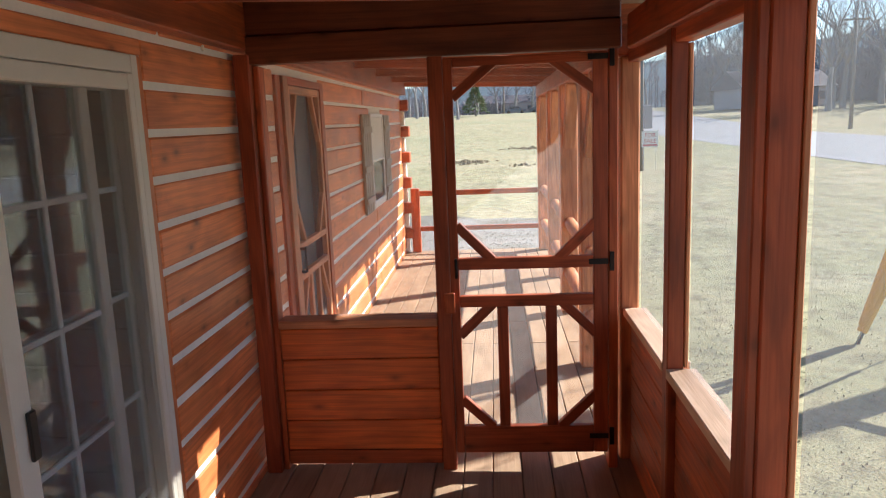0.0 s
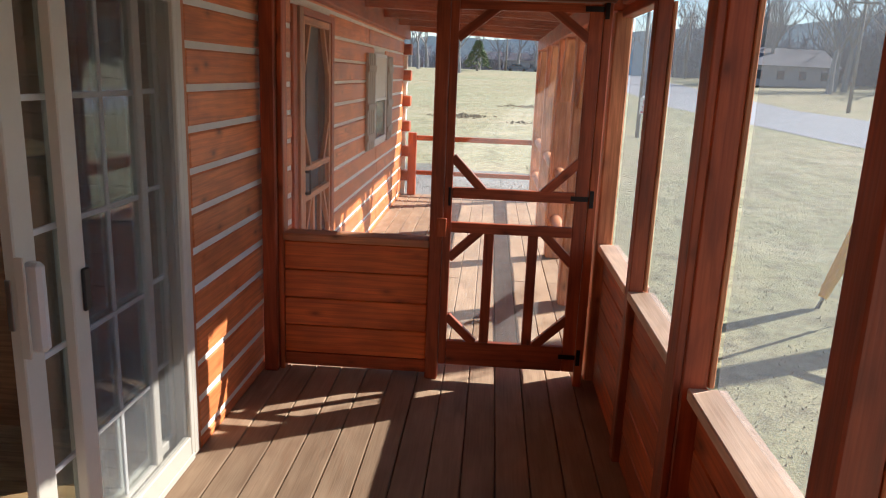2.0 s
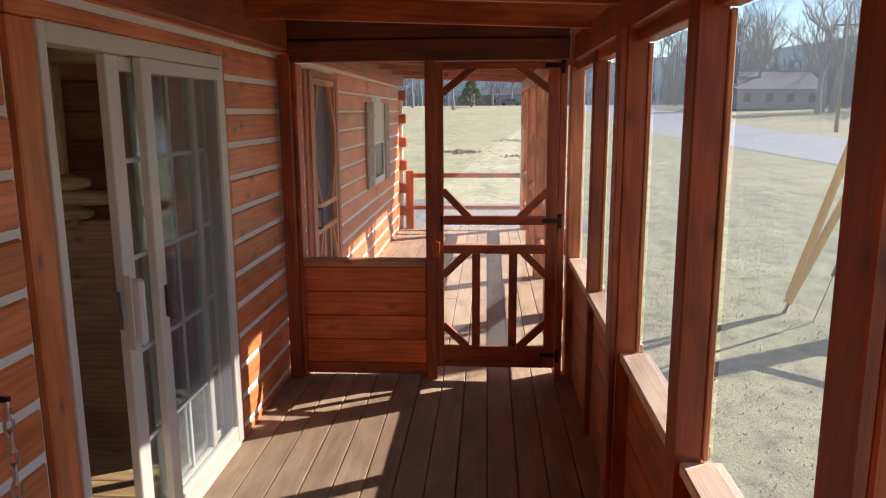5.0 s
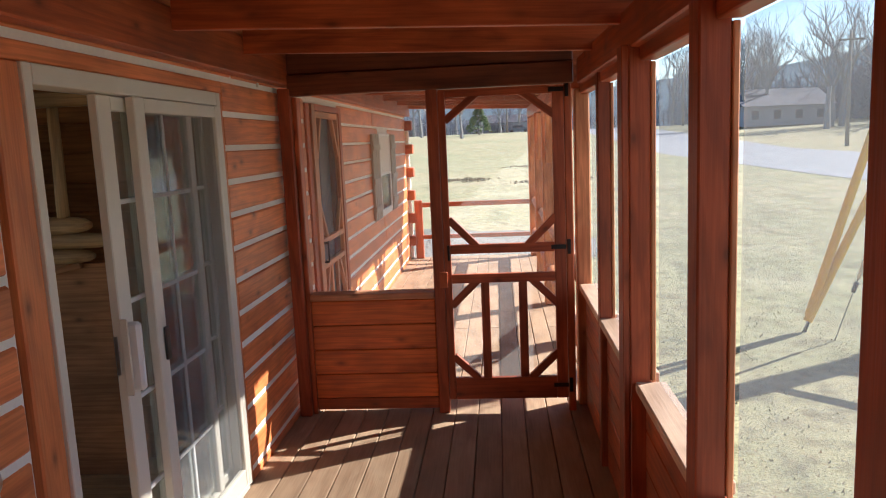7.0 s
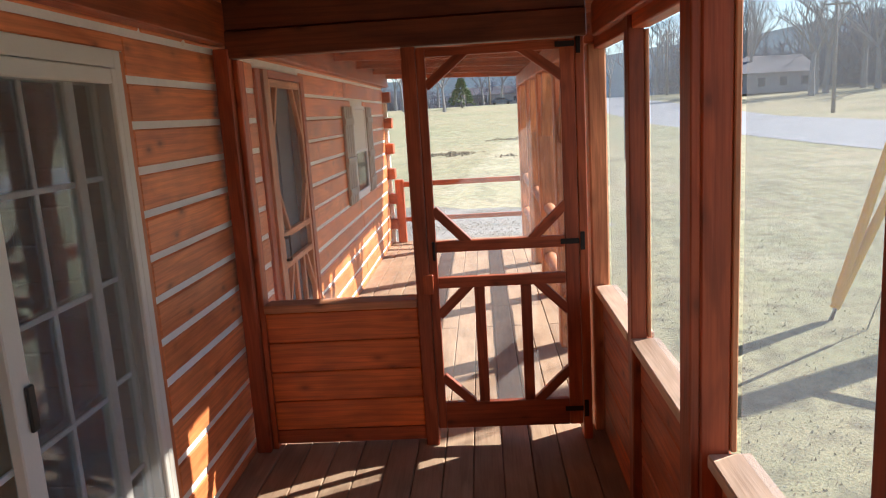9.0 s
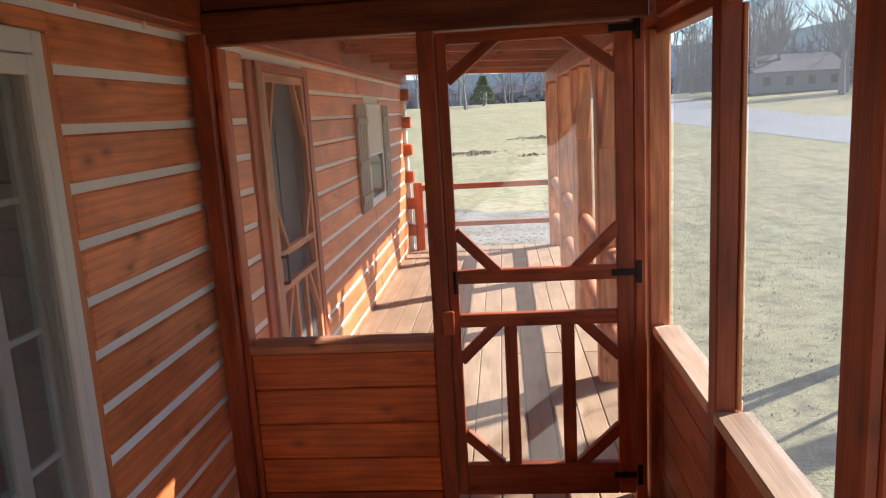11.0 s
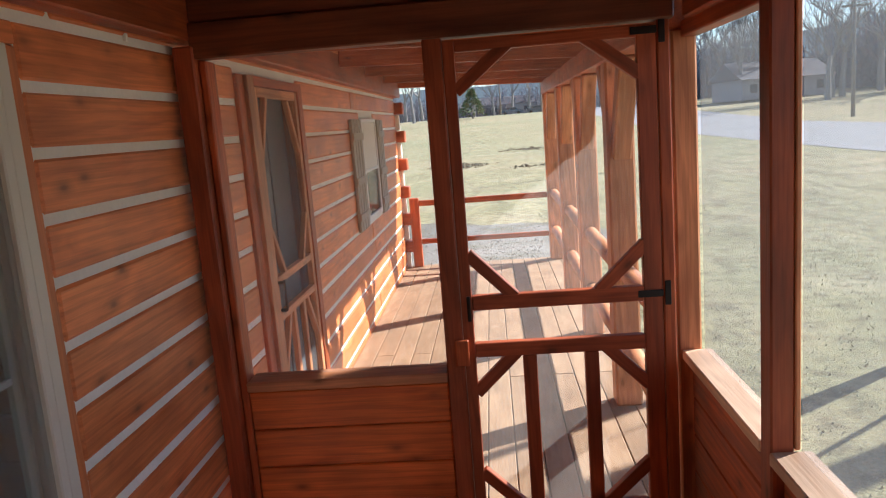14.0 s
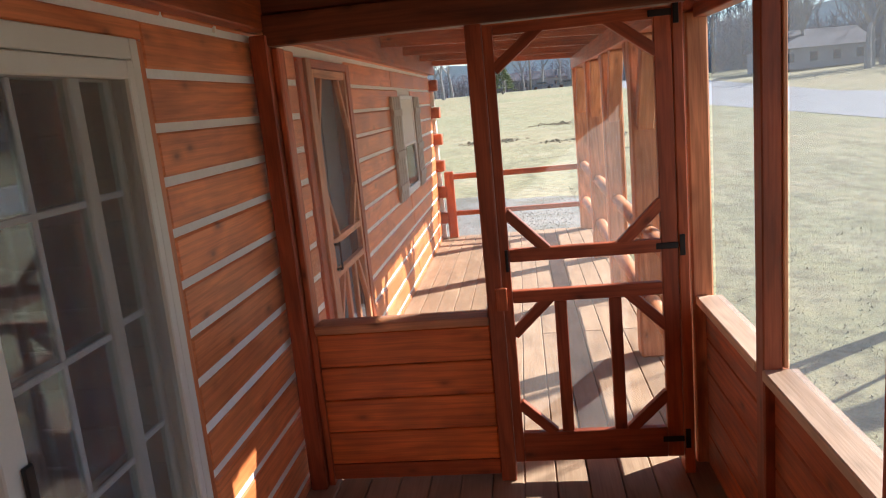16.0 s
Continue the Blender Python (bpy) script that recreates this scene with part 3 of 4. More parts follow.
# ---- closing walls: porch end behind, the room behind the sliding door ----
wall_south = solid("wall_south", [((-1.2, 0.7), (BACK - 0.12, BACK), (-0.1, 2.4))], STAIN["x"], "red-stained board wall closing the porch", "wall")
# unseen opening added in the far wall to let sky light brighten the room
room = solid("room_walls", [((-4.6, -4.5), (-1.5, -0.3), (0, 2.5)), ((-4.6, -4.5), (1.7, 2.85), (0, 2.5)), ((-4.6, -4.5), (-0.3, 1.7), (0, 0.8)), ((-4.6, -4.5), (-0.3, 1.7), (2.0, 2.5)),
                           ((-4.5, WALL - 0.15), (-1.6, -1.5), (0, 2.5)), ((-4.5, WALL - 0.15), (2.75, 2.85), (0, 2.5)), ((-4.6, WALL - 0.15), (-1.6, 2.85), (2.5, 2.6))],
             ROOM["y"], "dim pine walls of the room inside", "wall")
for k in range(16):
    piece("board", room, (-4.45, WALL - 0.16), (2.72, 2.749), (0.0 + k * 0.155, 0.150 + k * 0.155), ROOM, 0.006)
room_floor = solid("room_floor", [((-4.6, WALL - 0.125), (-1.6, FAR - 0.12), (-0.1, -0.02))], PINE["y"], "raw pine board floor inside the room", "floor")

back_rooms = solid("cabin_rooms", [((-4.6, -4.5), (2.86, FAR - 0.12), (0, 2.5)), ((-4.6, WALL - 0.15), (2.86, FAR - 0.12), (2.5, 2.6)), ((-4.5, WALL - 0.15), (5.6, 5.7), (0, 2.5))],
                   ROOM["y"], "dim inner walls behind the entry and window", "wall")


def rounded_log(name, parent, x0, x1, y, z, r, seed):
    """A peeled log lying along x whose free end is hewn round."""
    rnd = random.Random(seed)
    bm = bmesh.new()
    stops = [(x0, 1.0), ((x0 + x1) / 2, 1.03), (x1 - 0.16, 1.0), (x1 - 0.08, 0.9), (x1 - 0.03, 0.7), (x1, 0.35)]
    loops = []
    for x, f in stops:
        loops.append([bm.verts.new((x - x1, r * f * math.cos(q) * rnd.uniform(0.95, 1.03), r * f * math.sin(q))) for q in (2 * math.pi * k / 14 for k in range(14))])
    for p, q in zip(loops, loops[1:]):
        for k in range(14):
            bm.faces.new((p[k], q[k], q[(k + 1) % 14], p[(k + 1) % 14]))
    bm.faces.new(loops[0])
    bm.faces.new(loops[-1][::-1])
    ob = part(name, bm, PINE["x"], parent, smooth=True)
    ob.location = Vector((x1, y, z)) - base(parent)
    return ob


partition = thing("log_partition", (-2.6, 2.5, 0), "half-height partition of peeled pine logs with slim posts", "partition")
for k, (z, x1, r) in enumerate(((1.345, -1.94, 0.046), (1.265, -1.80, 0.040), (1.187, -1.94, 0.040))):
    rounded_log("log", partition, -3.6, x1, 2.5, z, r, k)
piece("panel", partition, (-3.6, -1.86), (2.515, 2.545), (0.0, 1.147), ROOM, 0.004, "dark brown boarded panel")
strut("brace", partition, (-2.35, 2.505, 1.075), (-2.02, 2.505, 1.140), 0.03, 0.03, ROOM)
for k, (x, z1p) in enumerate(((-2.205, 1.93), (-2.08, 1.93), (-2.95, 1.93), (-3.3, 1.93))):
    rod("post", partition, (x, 2.5, 1.385), (x + 0.008, 2.5, z1p), 0.030, 0.026, PINE, 12, 0.05, rings=6, seed=30 + k)
piece("beam", partition, (-3.6, -1.75), (2.455, 2.545), (1.932, 2.005), PINE, 0.008)
for k in range(8):
    piece("joist", partition, (-3.5 + 0.24 * k, -3.44 + 0.24 * k), (2.30, 2.60), (2.007, 2.16), ROOM, 0.006)
cupboard = thing("wall_cupboard", (-2.45, 2.45, 1.4), "white cupboard door with a dark latch in the room", "cupboard")
piece("door", cupboard, (-2.75, -2.265), (2.44, 2.46), (1.395, 1.865), WHITE, 0.004)
piece("latch", cupboard, (-2.315, -2.285), (2.425, 2.4395), (1.50, 1.56), IRON, 0.003, "dark iron latch")
rnd = random.Random(8)
for k in range(19):
    piece("plank", room_floor, (-3.4, WALL - 0.127), (0.0 + k * 0.14, 0.134 + k * 0.14), (-0.0195, -0.001 + rnd.uniform(-0.001, 0.001)), PINE, 0.004)

# ---- ground, road ----
m, n, l, b = material("lawn")
tc = n.new("ShaderNodeTexCoord")
na, nb, nc = (n.new("ShaderNodeTexNoise") for _ in "abc")
for q, sc, dt in ((na, 0.35, 5), (nb, 6.0, 6), (nc, 45.0, 4)):
    q.inputs["Scale"].default_value, q.inputs["Detail"].default_value = sc, dt
    l.new(tc.outputs["Object"], q.inputs["Vector"])
r1 = ramp(n, [(0.35, (0.385, 0.345, 0.25)), (0.52, (0.32, 0.31, 0.205)), (0.68, (0.41, 0.375, 0.285))])
l.new(na.outputs["Fac"], r1.inputs[0])
r2 = ramp(n, [(0.3, (0.45, 0.43, 0.38)), (0.5, (0.95, 0.95, 0.9)), (0.7, (1.15, 1.15, 1.1))])
l.new(nb.outputs["Fac"], r2.inputs[0])
r3 = ramp(n, [(0.34, (0.50, 0.51, 0.46)), (0.58, (1.12, 1.11, 1.08))])
l.new(nc.outputs["Fac"], r3.inputs[0])
c = mixed(n, l, "MULTIPLY", 0.8, r1.outputs[0], r2.outputs[0])
c = mixed(n, l, "MULTIPLY", 0.8, c, r3.outputs[0])
mp = n.new("ShaderNodeMapping")
mp.inputs["Scale"].default_value = (2.4, 0.5, 1.0)
mp.inputs["Rotation"].default_value = (0, 0, radians(35))
nd = n.new("ShaderNodeTexNoise")
nd.inputs["Scale"].default_value, nd.inputs["Detail"].default_value, nd.inputs["Distortion"].default_value = 1.0, 7, 0.6
l.new(tc.outputs["Object"], mp.inputs["Vector"])
l.new(mp.outputs[0], nd.inputs["Vector"])
r4 = ramp(n, [(0.36, (0.50, 0.50, 0.40)), (0.48, (1, 1, 1)), (0.62, (1.18, 1.12, 1.0))])
l.new(nd.outputs["Fac"], r4.inputs[0])
c = mixed(n, l, "MULTIPLY", 0.4, c, r4.outputs[0])
ne = n.new("ShaderNodeTexNoise")
ne.inputs["Scale"].default_value, ne.inputs["Detail"].default_value = 0.045, 5
l.new(tc.outputs["Object"], ne.inputs["Vector"])
r5 = ramp(n, [(0.40, (0.88, 0.92, 0.78)), (0.60, (1.12, 1.02, 0.92))])
l.new(ne.outputs["Fac"], r5.inputs[0])
c = mixed(n, l, "MULTIPLY", 0.9, c, r5.outputs[0])
l.new(c, b.inputs["Base Color"])
b.inputs["Roughness"].default_value = 0.95
bp = n.new("ShaderNodeBump")
bp.inputs["Strength"].default_value, bp.inputs["Distance"].default_value = 0.5, 0.03
l.new(nc.outputs["Fac"], bp.inputs["Height"])
l.new(bp.outputs[0], b.inputs["Normal"])
LAWN = m
ASPHALT = plain("worn_asphalt", (0.28, 0.28, 0.29), 0.85, vary=0.1, scale=0.8, bump=0.3)
bm = bmesh.new()
xs, ys = [-1500, -40, 0, 13.5, 24, 30, 330, 1500], [-1500, -30, 0, 15, 30, 60, 125, 330, 1500]


def land(x, y):
    """Height of the ground: level by the cabin, a low rise across the field."""
    swell = 0.0095 * min(max(y - 30, 0), 30) + 0.042 * min(max(y - 60, 0), 65) + 0.004 * min(max(y - 125, 0), 205)
    return GROUND + swell + 0.0095 * min(max(x - 30, 0), 300)


net = [[bm.verts.new((x, y, land(x, y))) for x in xs] for y in ys]
for r0, r1 in zip(net, net[1:]):
    for k in range(len(xs) - 1):
        bm.faces.new((r0[k], r0[k + 1], r1[k + 1], r1[k]))
ground = tagged(new("ground", finish("ground", bm, LAWN)), "pale winter grass lawn and fields", "ground", "", "structure")
bm = bmesh.new()
strips = [[bm.verts.new((x, y, land(x, y) + 0.015)) for x in (13.5, 24.0)] for y in (-400, 30, 60, 125, 330, 1200)]
for p, q in zip(strips, strips[1:]):
    bm.faces.new((p[0], p[1], q[1], q[0]))
road = tagged(new("road", finish("road", bm, ASPHALT)), "pale worn asphalt road", "road", "", "structure")

# tufts of dry grass close to the porch
rnd = random.Random(17)
bm = bmesh.new()
for _ in range(24000):
    x, y = 0.85 + 9.5 * rnd.random() ** 1.6, rnd.uniform(-1.0, 17.0)
    h, lean, turn = rnd.uniform(0.008, 0.03), rnd.uniform(-0.03, 0.03), rnd.uniform(0, 6.28)
    w = rnd.uniform(0.004, 0.012)
    u = Vector((math.cos(turn), math.sin(turn), 0)) * w
    p = Vector((x, y, GROUND - 0.005))
    bm.faces.new([bm.verts.new(q) for q in (p - u, p + u, p + Vector((lean, lean * 0.6, h)))])
TUFT = plain("dry_grass", (0.45, 0.42, 0.28), 0.9, vary=0.3, scale=3)
tagged(new("grass_tufts", finish("grass_tufts", bm, TUFT)), "dry tufts in the pale lawn", "grass", "", "stuff")

# gravel past the end of the porch
m, n, l, b = material("gravel")
tc, vo, no = n.new("ShaderNodeTexCoord"), n.new("ShaderNodeTexVoronoi"), n.new("ShaderNodeTexNoise")
vo.inputs["Scale"].default_value, no.inputs["Scale"].default_value = 28.0, 1.1
l.new(tc.outputs["Object"], vo.inputs["Vector"])
l.new(tc.outputs["Object"], no.inputs["Vector"])
r1 = ramp(n, [(0.0, (0.42, 0.40, 0.36)), (0.6, (0.22, 0.205, 0.18))])
l.new(vo.outputs["Distance"], r1.inputs[0])
r2 = ramp(n, [(0.35, (0.6, 0.6, 0.52)), (0.6, (1, 1, 1))])
l.new(no.outputs["Fac"], r2.inputs[0])
l.new(mixed(n, l, "MULTIPLY", 1.0, r1.outputs[0], r2.outputs[0]), b.inputs["Base Color"])
b.inputs["Roughness"].default_value = 0.95
bp = n.new("ShaderNodeBump")
bp.inputs["Strength"].default_value, bp.inputs["Distance"].default_value = 0.8, 0.02
l.new(vo.outputs["Distance"], bp.inputs["Height"])
l.new(bp.outputs[0], b.inputs["Normal"])
GRAVEL = m
rnd = random.Random(3)
bm = bmesh.new()
rim = []
for k in range(40):
    a = 2 * math.pi * k / 40
    rim.append(bm.verts.new((-2.6 + 4.8 * math.cos(a) * rnd.uniform(0.9, 1.1), 13.0 + 3.2 * math.sin(a) * rnd.uniform(0.85, 1.15), GROUND + 0.006)))
bm.faces.new(rim)
tagged(new("gravel_patch", finish("gravel_patch", bm, GRAVEL)), "pale grey gravel beside the lawn", "gravel", "", "structure")
bm = bmesh.new()
for _ in range(2600):
    a, r = rnd.uniform(0, 6.28), rnd.random() ** 0.5
    x, y, s = -2.6 + 4.5 * r * math.cos(a), 13.0 + 3.1 * r * math.sin(a), rnd.uniform(0.010, 0.030)
    v = [bm.verts.new((x + s * dx * rnd.uniform(0.7, 1.2), y + s * dy * rnd.uniform(0.7, 1.2), GROUND + 0.004 + s * dz)) for dx, dy, dz in ((1, 0, 0), (-0.5, 0.9, 0), (-0.5, -0.9, 0), (0, 0, 0.9))]
    for f in ((0, 1, 3), (1, 2, 3), (2, 0, 3)):
        bm.faces.new([v[k] for k in f])
tagged(new("gravel_stones", finish("gravel_stones", bm, GRAVEL)), "loose pale stones in the gravel", "gravel", "", "stuff")

# lumps of turned earth out in the field
EARTH = plain("turned_earth", (0.20, 0.16, 0.10), 0.95, vary=0.3, scale=3, bump=0.5)
bm = bmesh.new()
for cx, cy, wide, deep, count in ((-1.6, 36.0, 1.3, 1.2, 150), (2.4, 48.0, 1.8, 2.0, 110), (2.6, 33.0, 2.2, 1.0, 70)):
    for _ in range(count):
        x, y, s = rnd.gauss(cx, wide / 2), rnd.gauss(cy, deep / 2), rnd.uniform(0.05, 0.17)
        ring = [bm.verts.new((x + s * math.cos(q) * rnd.uniform(0.6, 1.3), y + s * math.sin(q) * rnd.uniform(0.6, 1.3), land(x, y) - 0.02)) for q in (k * math.pi / 3 for k in range(6))]
        top = bm.verts.new((x + s * rnd.uniform(-0.3, 0.3), y, land(x, y) + s * rnd.uniform(0.4, 0.9)))
        for k in range(6):
            bm.faces.new((ring[k], ring[(k + 1) % 6], top))
tagged(new("earth_clods", finish("earth_clods", bm, EARTH)), "brown lumps of turned earth in the field", "earth", "", "stuff")

# ---- distance: trees, woods, houses ----
# bark paled to grey: haze over the far trees is painted in
BARK = plain("hazed_bark", (0.27, 0.26, 0.26), 0.95, vary=0.2, scale=2)
# pale blue of distance haze is painted into the ridge colour
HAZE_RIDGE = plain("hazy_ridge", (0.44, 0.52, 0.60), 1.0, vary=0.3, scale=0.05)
# stems tinted grey-blue, so the air's haze sits in their colour
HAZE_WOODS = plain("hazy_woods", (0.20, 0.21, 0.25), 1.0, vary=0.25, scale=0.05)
NEEDLES = plain("evergreen_needles", (0.10, 0.15, 0.07), 0.9, vary=0.35, scale=1.5)
SHINGLE = plain("grey_shingles", (0.10, 0.10, 0.12), 0.9, vary=0.15, scale=1)
SIDING = plain("grey_siding", (0.27, 0.27, 0.31), 0.7, vary=0.08, scale=1)
PANE = plain("dark_window", (0.05, 0.06, 0.08), 0.2, vary=0.1)
POLE = plain("weathered_pole", (0.22, 0.20, 0.18), 0.9, vary=0.2, scale=3)


def limb(bm, p, q, r0, r1, sides=4):
    d = (q - p).normalized()
    u = d.orthogonal().normalized()
    v = d.cross(u)
    rings = [[bm.verts.new(c + r * (math.cos(a) * u + math.sin(a) * v)) for a in (2 * math.pi * k / sides for k in range(sides))] for c, r in ((p, r0), (q, r1))]
    for k in range(sides):
        bm.faces.new((rings[0][k], rings[0][(k + 1) % sides], rings[1][(k + 1) % sides], rings[1][k]))


def bare_tree(at, height, seed):
    rnd = random.Random(seed)
    tree = thing("bare_tree", at, "leafless grey tree standing beyond the field", "tree", "bare trees")
    trunk, crown = bmesh.new(), bmesh.new()

    def grow(p, d, length, r, level):
        bits = 3 if level == 0 else 2
        for _ in range(bits):
            q = p + d * (length / bits)
            limb(trunk if level == 0 else crown, p, q, r, r * 0.82, 6 if level == 0 else 3)
            p, r = q, r * 0.82
            d = (d + Vector((rnd.uniform(-0.16, 0.16), rnd.uniform(-0.16, 0.16), rnd.uniform(-0.02, 0.12)))).normalized()
            if 0 < level < 4:
                side = (d + 0.9 * Vector((rnd.uniform(-1, 1), rnd.uniform(-1, 1), rnd.uniform(0, 0.5)))).normalized()
                grow(p, side, length * 0.5, r * 0.6, level + 1)
        if level < 4:
            for _ in range(4 if level == 0 else 2):
                side = (d + 0.75 * Vector((rnd.uniform(-1, 1), rnd.uniform(-1, 1), rnd.uniform(-0.1, 0.5)))).normalized()
                grow(p, side, length * rnd.uniform(0.62, 0.85), r * 0.75, level + 1)

    grow(Vector((0, 0, -0.2)), Vector((0, 0, 1)), height * 0.27, height * 0.022, 0)
    part("trunk", trunk, BARK, tree)
    part("crown", crown, BARK, tree)
    return tree


models = [bare_tree((-12.0, 118, land(-9.5, 118)), 15, 3), bare_tree((-5.0, 108, land(-5, 108)), 13, 8), bare_tree((38.5, 88, land(38.5, 88)), 19, 5), bare_tree((33, 100, land(33, 100)), 17, 12)]
rnd = random.Random(21)
spots = [(-14, 125), (-17, 130), (-12, 133), (-21, 128), (1, 150), (-8, 148), (5, 160), (9, 165), (15, 170), (22, 175), (12, 158), (-3, 152)]
spots += [(rnd.uniform(36, 64), rnd.uniform(92, 124)) for _ in range(22)] + [(rnd.uniform(50, 84), rnd.uniform(48, 92)) for _ in range(20)] + [(rnd.uniform(24, 40), rnd.uniform(120, 150)) for _ in range(8)]
for i, (x, y) in enumerate(spots):
    copy_thing(models[i % 4], Matrix.Translation((x, y, land(x, y) - 0.1)) @ Matrix.Rotation(rnd.uniform(0, 6.28), 4, "Z") @ Matrix.Diagonal((*[rnd.uniform(0.75, 1.15) * (1.0 if x < 26 else 1.2)] * 3, 1)))


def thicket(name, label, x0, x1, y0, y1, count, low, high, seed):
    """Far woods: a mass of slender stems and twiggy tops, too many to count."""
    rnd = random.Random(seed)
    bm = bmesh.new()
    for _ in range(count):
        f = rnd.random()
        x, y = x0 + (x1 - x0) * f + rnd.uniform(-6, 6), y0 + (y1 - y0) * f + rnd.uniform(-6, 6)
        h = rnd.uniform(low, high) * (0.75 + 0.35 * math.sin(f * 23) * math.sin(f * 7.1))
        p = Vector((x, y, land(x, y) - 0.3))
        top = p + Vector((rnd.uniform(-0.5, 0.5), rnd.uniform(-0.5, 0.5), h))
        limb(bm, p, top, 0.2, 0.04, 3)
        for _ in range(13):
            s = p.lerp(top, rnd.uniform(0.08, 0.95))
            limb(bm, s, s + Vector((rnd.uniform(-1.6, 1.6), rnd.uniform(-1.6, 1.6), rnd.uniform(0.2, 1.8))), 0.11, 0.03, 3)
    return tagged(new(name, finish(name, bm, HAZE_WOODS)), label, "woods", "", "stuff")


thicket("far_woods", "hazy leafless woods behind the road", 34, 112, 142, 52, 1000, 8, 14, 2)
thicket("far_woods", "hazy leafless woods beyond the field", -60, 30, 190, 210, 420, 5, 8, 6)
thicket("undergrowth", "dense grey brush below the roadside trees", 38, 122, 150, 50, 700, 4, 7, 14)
# a wooded ridge closes the view, raised on the right to cover bright sky
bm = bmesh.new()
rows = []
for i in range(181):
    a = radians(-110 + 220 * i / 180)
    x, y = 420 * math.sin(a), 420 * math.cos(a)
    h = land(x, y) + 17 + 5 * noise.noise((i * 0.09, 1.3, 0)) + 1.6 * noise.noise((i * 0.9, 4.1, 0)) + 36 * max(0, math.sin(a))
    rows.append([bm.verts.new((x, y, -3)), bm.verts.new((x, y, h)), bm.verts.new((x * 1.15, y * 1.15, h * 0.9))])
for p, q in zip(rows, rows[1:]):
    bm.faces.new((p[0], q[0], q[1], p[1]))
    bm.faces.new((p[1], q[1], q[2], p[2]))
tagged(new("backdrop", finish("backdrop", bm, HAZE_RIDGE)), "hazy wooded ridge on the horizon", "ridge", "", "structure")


def house(at, turn, wide, deep, eaves, ridge, label):
    h = thing("house", at, label, "house", "far houses")
    h.rotation_euler = (0, 0, radians(turn))
    part("wall", bevelled(wide, deep, eaves, 0.02), SIDING, h).location = (0, 0, eaves / 2)
    bm = bmesh.new()
    o = 0.5
    v = [bm.verts.new(c) for c in ((-wide / 2 - o, -deep / 2 - o, eaves), (wide / 2 + o, -deep / 2 - o, eaves), (wide / 2 + o, deep / 2 + o, eaves), (-wide / 2 - o, deep / 2 + o, eaves), (-wide / 2 - o, 0, ridge), (wide / 2 + o, 0, ridge))]
    for f in ((0, 1, 5, 4), (2, 3, 4, 5), (0, 4, 3), (1, 2, 5), (3, 2, 1, 0)):
        bm.faces.new([v[k] for k in f])
    part("roof", bm, SHINGLE, h)
    for k in range(4):
        w = part("window", bevelled(1.0, 0.08, 1.1, 0.01), PANE, h)
        w.location = (-wide / 2 + wide * (k + 0.5) / 4, -deep / 2 - 0.03, eaves * 0.55)
    return h


house((38, 104, land(38, 104)), 15, 13, 7, 2.6, 5.0, "low grey house with a shingled roof behind bare trees")
house((60, 84, land(60, 84)), -30, 11, 7, 2.6, 4.8, "distant grey house with a pitched roof")
house((4, 205, land(4, 205)), 0, 16, 8, 3, 5.2, "long pale building far across the field")

shrub = thing("evergreen", (-2.6, 118, land(-2.6, 118)), "dark green conifer beyond the field", "tree")
bm = bmesh.new()
rnd = random.Random(5)
for _ in range(420):
    f = rnd.random() ** 0.7
    a, r = rnd.uniform(0, 6.28), (1 - f) * 2.0 * rnd.uniform(0.5, 1.1) + 0.1
    p = Vector((r * math.cos(a), r * math.sin(a), 0.4 + f * 4.2))
    q = p + Vector((0.45 * math.cos(a), 0.45 * math.sin(a), rnd.uniform(-0.25, 0.2)))
    limb(bm, p, q, 0.16, 0.03, 3)
part("crown", bm, NEEDLES, shrub)
rod("trunk", shrub, (-2.6, 118, land(-2.6, 118)), (-2.6, 118, land(-2.6, 118) + 1.2), 0.16, 0.12, BARK, 6)

for k, (x, y, h) in enumerate(((10.5, 150, 9), (12.8, 160, 10), (15.5, 168, 9), (2.2, 140, 8), (30, 120, 10), (28, 60, 9))):
    up = thing("utility_pole", (x, y, land(x, y)), "weathered wooden utility pole with a crossarm", "utility pole", "far poles")
    rod("pole", up, (x, y, land(x, y) - 0.2), (x, y, land(x, y) + h), 0.17, 0.12, POLE, 8)
    piece("crossarm", up, (x - 1.0, x + 1.0), (y - 0.22, y - 0.11), (land(x, y) + h - 0.8, land(x, y) + h - 0.65), POLE, 0.01)


def parked_car(x, y, color, label):
    z = land(x, y)
    car = thing("parked_car", (x, y, z), label, "car", "far parked cars")
    paint = plain("car_paint_" + color[0], color[1], 0.3, 0.2, vary=0.04)
    bm = bmesh.new()
    outline = [(-2.2, 0.35), (2.2, 0.35), (2.25, 0.8), (1.3, 0.95), (0.7, 1.45), (-1.0, 1.48), (-1.7, 0.98), (-2.2, 0.9)]
    sides = [[bm.verts.new((a, s, b)) for a, b in outline] for s in (-0.85, 0.85)]
    bm.faces.new(sides[0])
    bm.faces.new(sides[1][::-1])
    for k in range(8):
        bm.faces.new((sides[0][k], sides[1][k], sides[1][(k + 1) % 8], sides[0][(k + 1) % 8]))
    part("body", bm, paint, car)
    part("window", bevelled(1.9, 1.74, 0.36, 0.03), PANE, car).location = (-0.15, 0, 1.2)
    for wx in (-1.35, 1.35):
        for wy in (-0.8, 0.8):
            rod("wheel", car, (x + wx, y + wy - 0.1, z + 0.33), (x + wx, y + wy + 0.1, z + 0.33), 0.33, 0.33, BLACK, 12)
    return car


parked_car(4.6, 150, ("dark", (0.10, 0.13, 0.18)), "dark parked car far across the field")
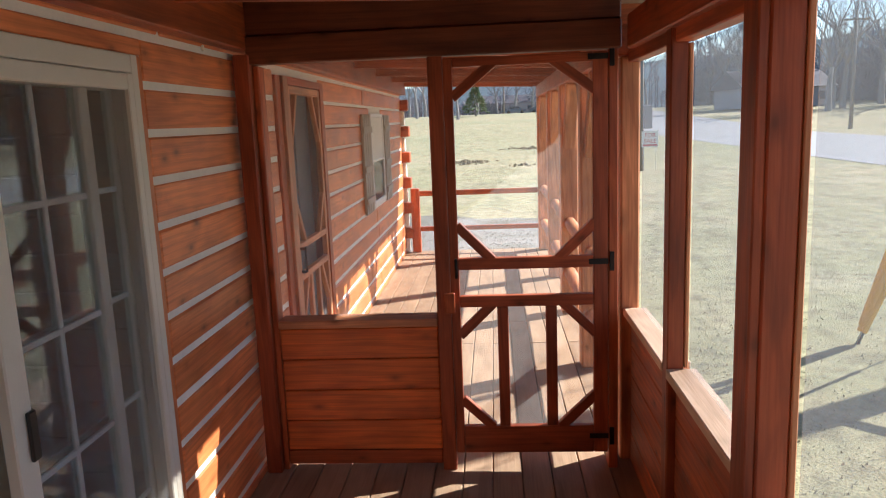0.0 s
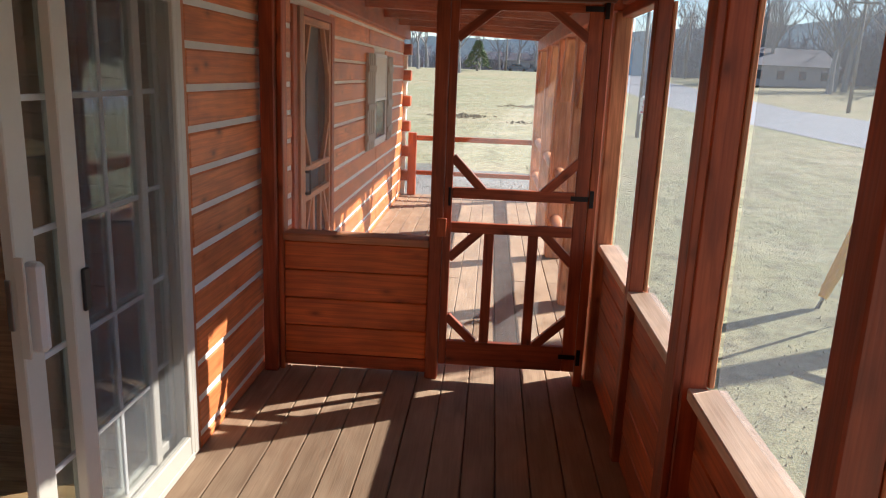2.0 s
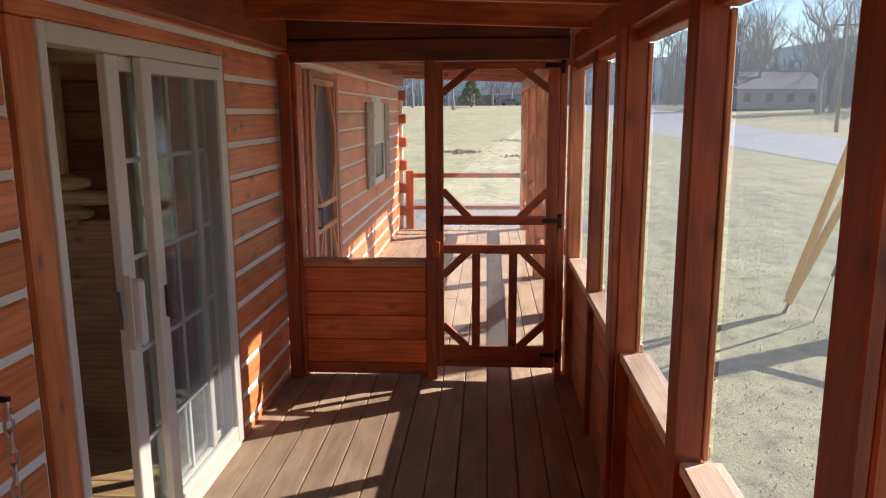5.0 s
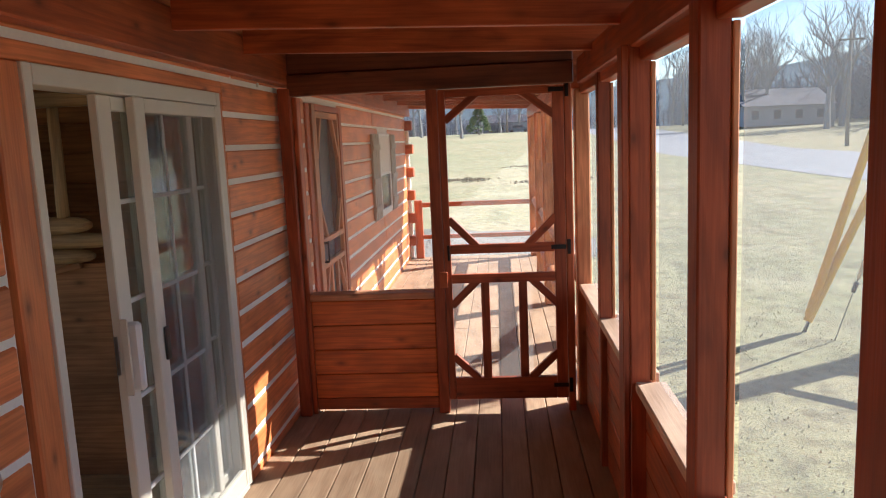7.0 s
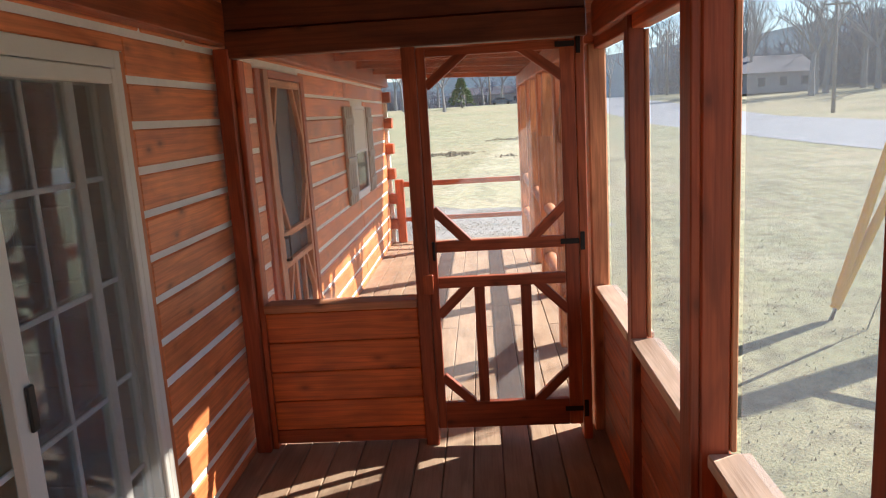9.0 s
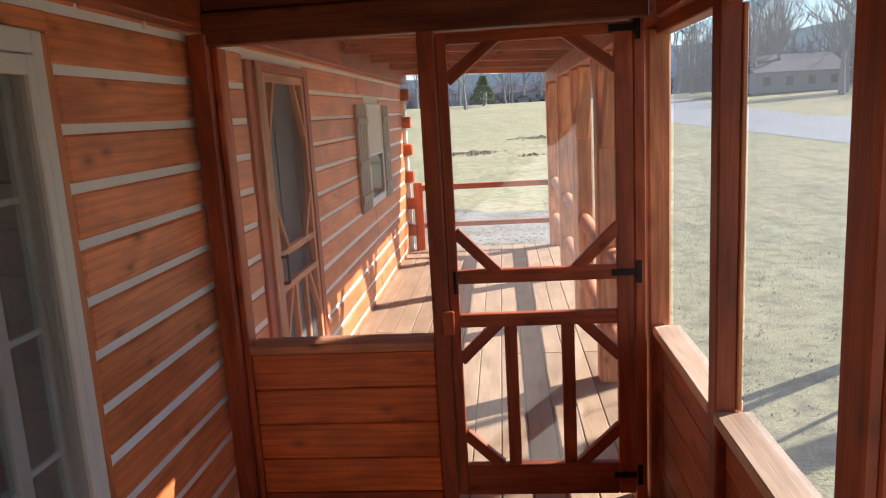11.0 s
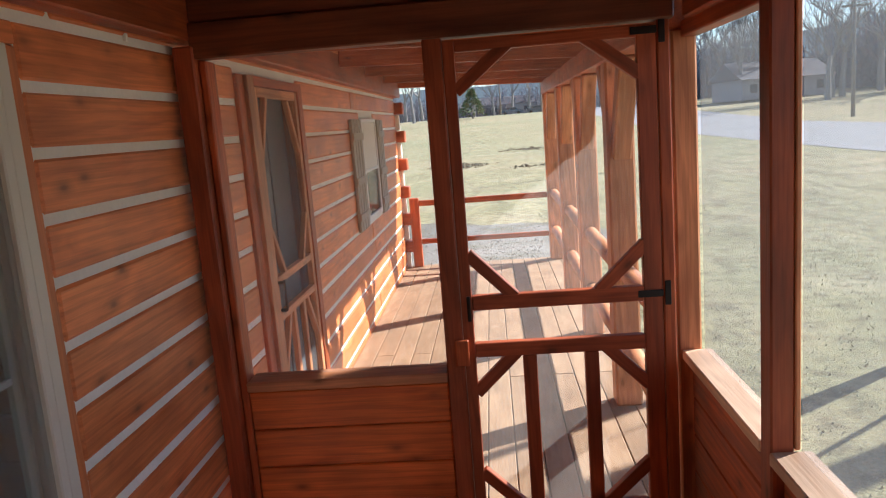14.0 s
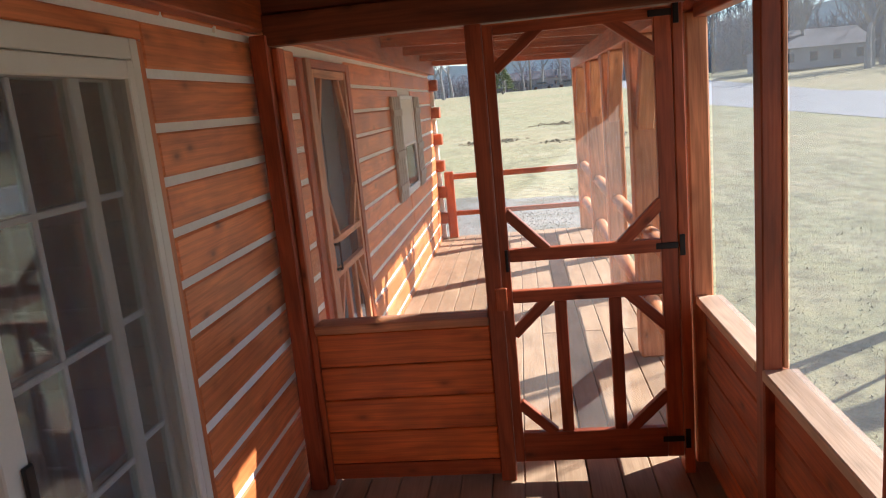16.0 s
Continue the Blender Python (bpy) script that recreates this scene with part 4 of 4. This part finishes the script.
parked_car(9.8, 152, ("grey", (0.12, 0.14, 0.17)), "grey parked car far across the field")
parked_car(13.5, 175, ("silver", (0.5, 0.52, 0.55)), "silver parked car far across the field")

# ---- yard: bollards, guy wires, sign ----
bol = thing("pipe_barrier", (3.53, 5.55, GROUND), "yellow painted pipe bollards joined by two rails", "barrier")
ends = [(4.75, 6.35), (3.53, 5.55), (4.3, 4.8), (5.1, 4.1)]
for k, (x, y) in enumerate(ends):
    p = rod("bollard", bol, (x, y, GROUND - 0.1), (x, y, GROUND + 1.08), 0.11, 0.11, YELLOW, 20)
    rod("cap", bol, (x, y, GROUND + 1.08), (x, y, GROUND + 1.11), 0.108, 0.06, YELLOW, 20)
for p, q in zip(ends, ends[1:]):
    p, q = Vector((*p, GROUND)), Vector((*q, GROUND))
    s = (q - p).normalized() * 0.06
    for z in (0.45, 1.0):
        rod("rail", bol, p + s + Vector((0, 0, z)), q - s + Vector((0, 0, z)), 0.047, 0.047, YELLOW, 12)
pole = thing("utility_pole", (7.0, 7.5, GROUND), "tall weathered utility pole holding two guy wires", "utility pole")
rod("pole", pole, (7.0, 7.5, GROUND - 0.2), (7.0, 7.5, 11.0), 0.16, 0.12, POLE, 14)
guys = thing("guy_wire", (3.15, 6.45, GROUND), "yellow plastic guards over two steel guy wires", "guy wire")
for top, base_at in (((6.9, 7.48, 6.9), (3.15, 6.45, GROUND)), ((6.9, 7.48, 10.4), (3.17, 6.47, GROUND))):
    p0, p1 = Vector(base_at), Vector(top)
    rod("cable", guys, p0, p1, 0.006, 0.006, STEEL, 6)
    rod("guard", guys, p0.lerp(p1, 0.015), p0.lerp(p1, 0.45), 0.044, 0.040, GUARD, 12, label="bright yellow plastic guard")
    rod("anchor", guys, p0 - Vector((0.02, 0.0, 0.15)), p0.lerp(p1, 0.03), 0.013, 0.013, IRON, 8)
guy = thing("guy_wire", (3.33, 6.13, GROUND), "steel guy wire with a white marker sleeve", "guy wire")
p0, p1 = Vector((3.33, 6.13, GROUND)), Vector((5.25, 5.6, 6.5))
rod("cable", guy, p0, p1, 0.007, 0.007, STEEL, 6)
rod("turnbuckle", guy, p0.lerp(p1, 0.07), p0.lerp(p1, 0.085), 0.022, 0.022, IRON, 8)
rod("sleeve", guy, p0.lerp(p1, 0.09), p0.lerp(p1, 0.35), 0.02, 0.02, WHITE, 10)
post_at = (5.48, 27.7)
sp = thing("service_post", (*post_at, GROUND), "grey service post with a meter cabinet", "post")
rod("post", sp, (*post_at, GROUND - 0.1), (*post_at, 4.6), 0.07, 0.06, POLE, 10)
piece("cabinet", sp, (post_at[0] + 0.02, post_at[0] + 0.34), (post_at[1] - 0.24, post_at[1] - 0.075), (1.15, 2.0), SIDING, 0.02)
SIGN_RED = plain("sign_red", (0.55, 0.06, 0.10), 0.5, vary=0.05)
sg = thing("yard_sign", (5.72, 27.4, GROUND), "white yard sign with red letters on wire legs", "sign")
piece("board", sg, (5.42, 6.02), (27.395, 27.405), (0.48, 1.07), WHITE, 0.002)
for x in (5.50, 5.94):
    rod("leg", sg, (x, 27.41, GROUND - 0.1), (x, 27.41, 0.8), 0.008, 0.008, STEEL, 6)
for text, z in (("FOR", 0.84), ("SALE", 0.63)):
    cu = bpy.data.curves.new("letters", "FONT")
    cu.body, cu.size, cu.align_x, cu.extrude = text, 0.215, "CENTER", 0.002
    cu.materials.append(SIGN_RED)
    ob = new("letters", cu)
    ob.parent = sg
    ob.location, ob.rotation_euler = Vector((5.72, 27.390, z)) - sg.location, (radians(90), 0, 0)
piece("bar", sg, (5.46, 5.98), (27.388, 27.394), (0.52, 0.58), SIGN_RED, 0.001)

# ---- slack chain on the cabin wall ----
chain = thing("chain", (-1.12, 0.6, 0.5), "galvanised steel chain hanging slack by the log wall", "chain")
path = [Vector((-1.13, 0.57, 0.98 - 0.045 * k)) for k in range(8)] + [Vector((-1.13, 0.57 + 0.030 * k, 0.63 - 0.034 * k)) for k in range(1, 12)]
bm = bmesh.new()
wire = []
for k in range(12):
    a = 2 * math.pi * k / 12
    out = Vector((math.cos(a), 0, math.sin(a)))
    mid = Vector((0.011 * math.cos(a), 0, 0.029 * math.sin(a)))
    wire.append([bm.verts.new(mid + 0.0045 * (math.cos(q) * out + math.sin(q) * Vector((0, 1, 0)))) for q in (2 * math.pi * j / 6 for j in range(6))])
for k in range(12):
    p, q = wire[k], wire[(k + 1) % 12]
    for j in range(6):
        bm.faces.new((p[j], p[(j + 1) % 6], q[(j + 1) % 6], q[j]))
link_mesh = finish("link", bm, STEEL, True)
for k, (p, q) in enumerate(zip(path, path[1:])):
    ob = new("link", link_mesh)
    ob.parent = chain
    m = (q - p).to_track_quat("Z", "Y").to_matrix().to_4x4()
    ob.matrix_local = Matrix.Translation((p + q) / 2 - chain.location) @ m @ Matrix.Rotation(radians(90 * (k % 2) + 40), 4, "Z")
piece("hook", chain, (WALL, -1.12), (0.562, 0.578), (0.975, 0.990), IRON, 0.003)
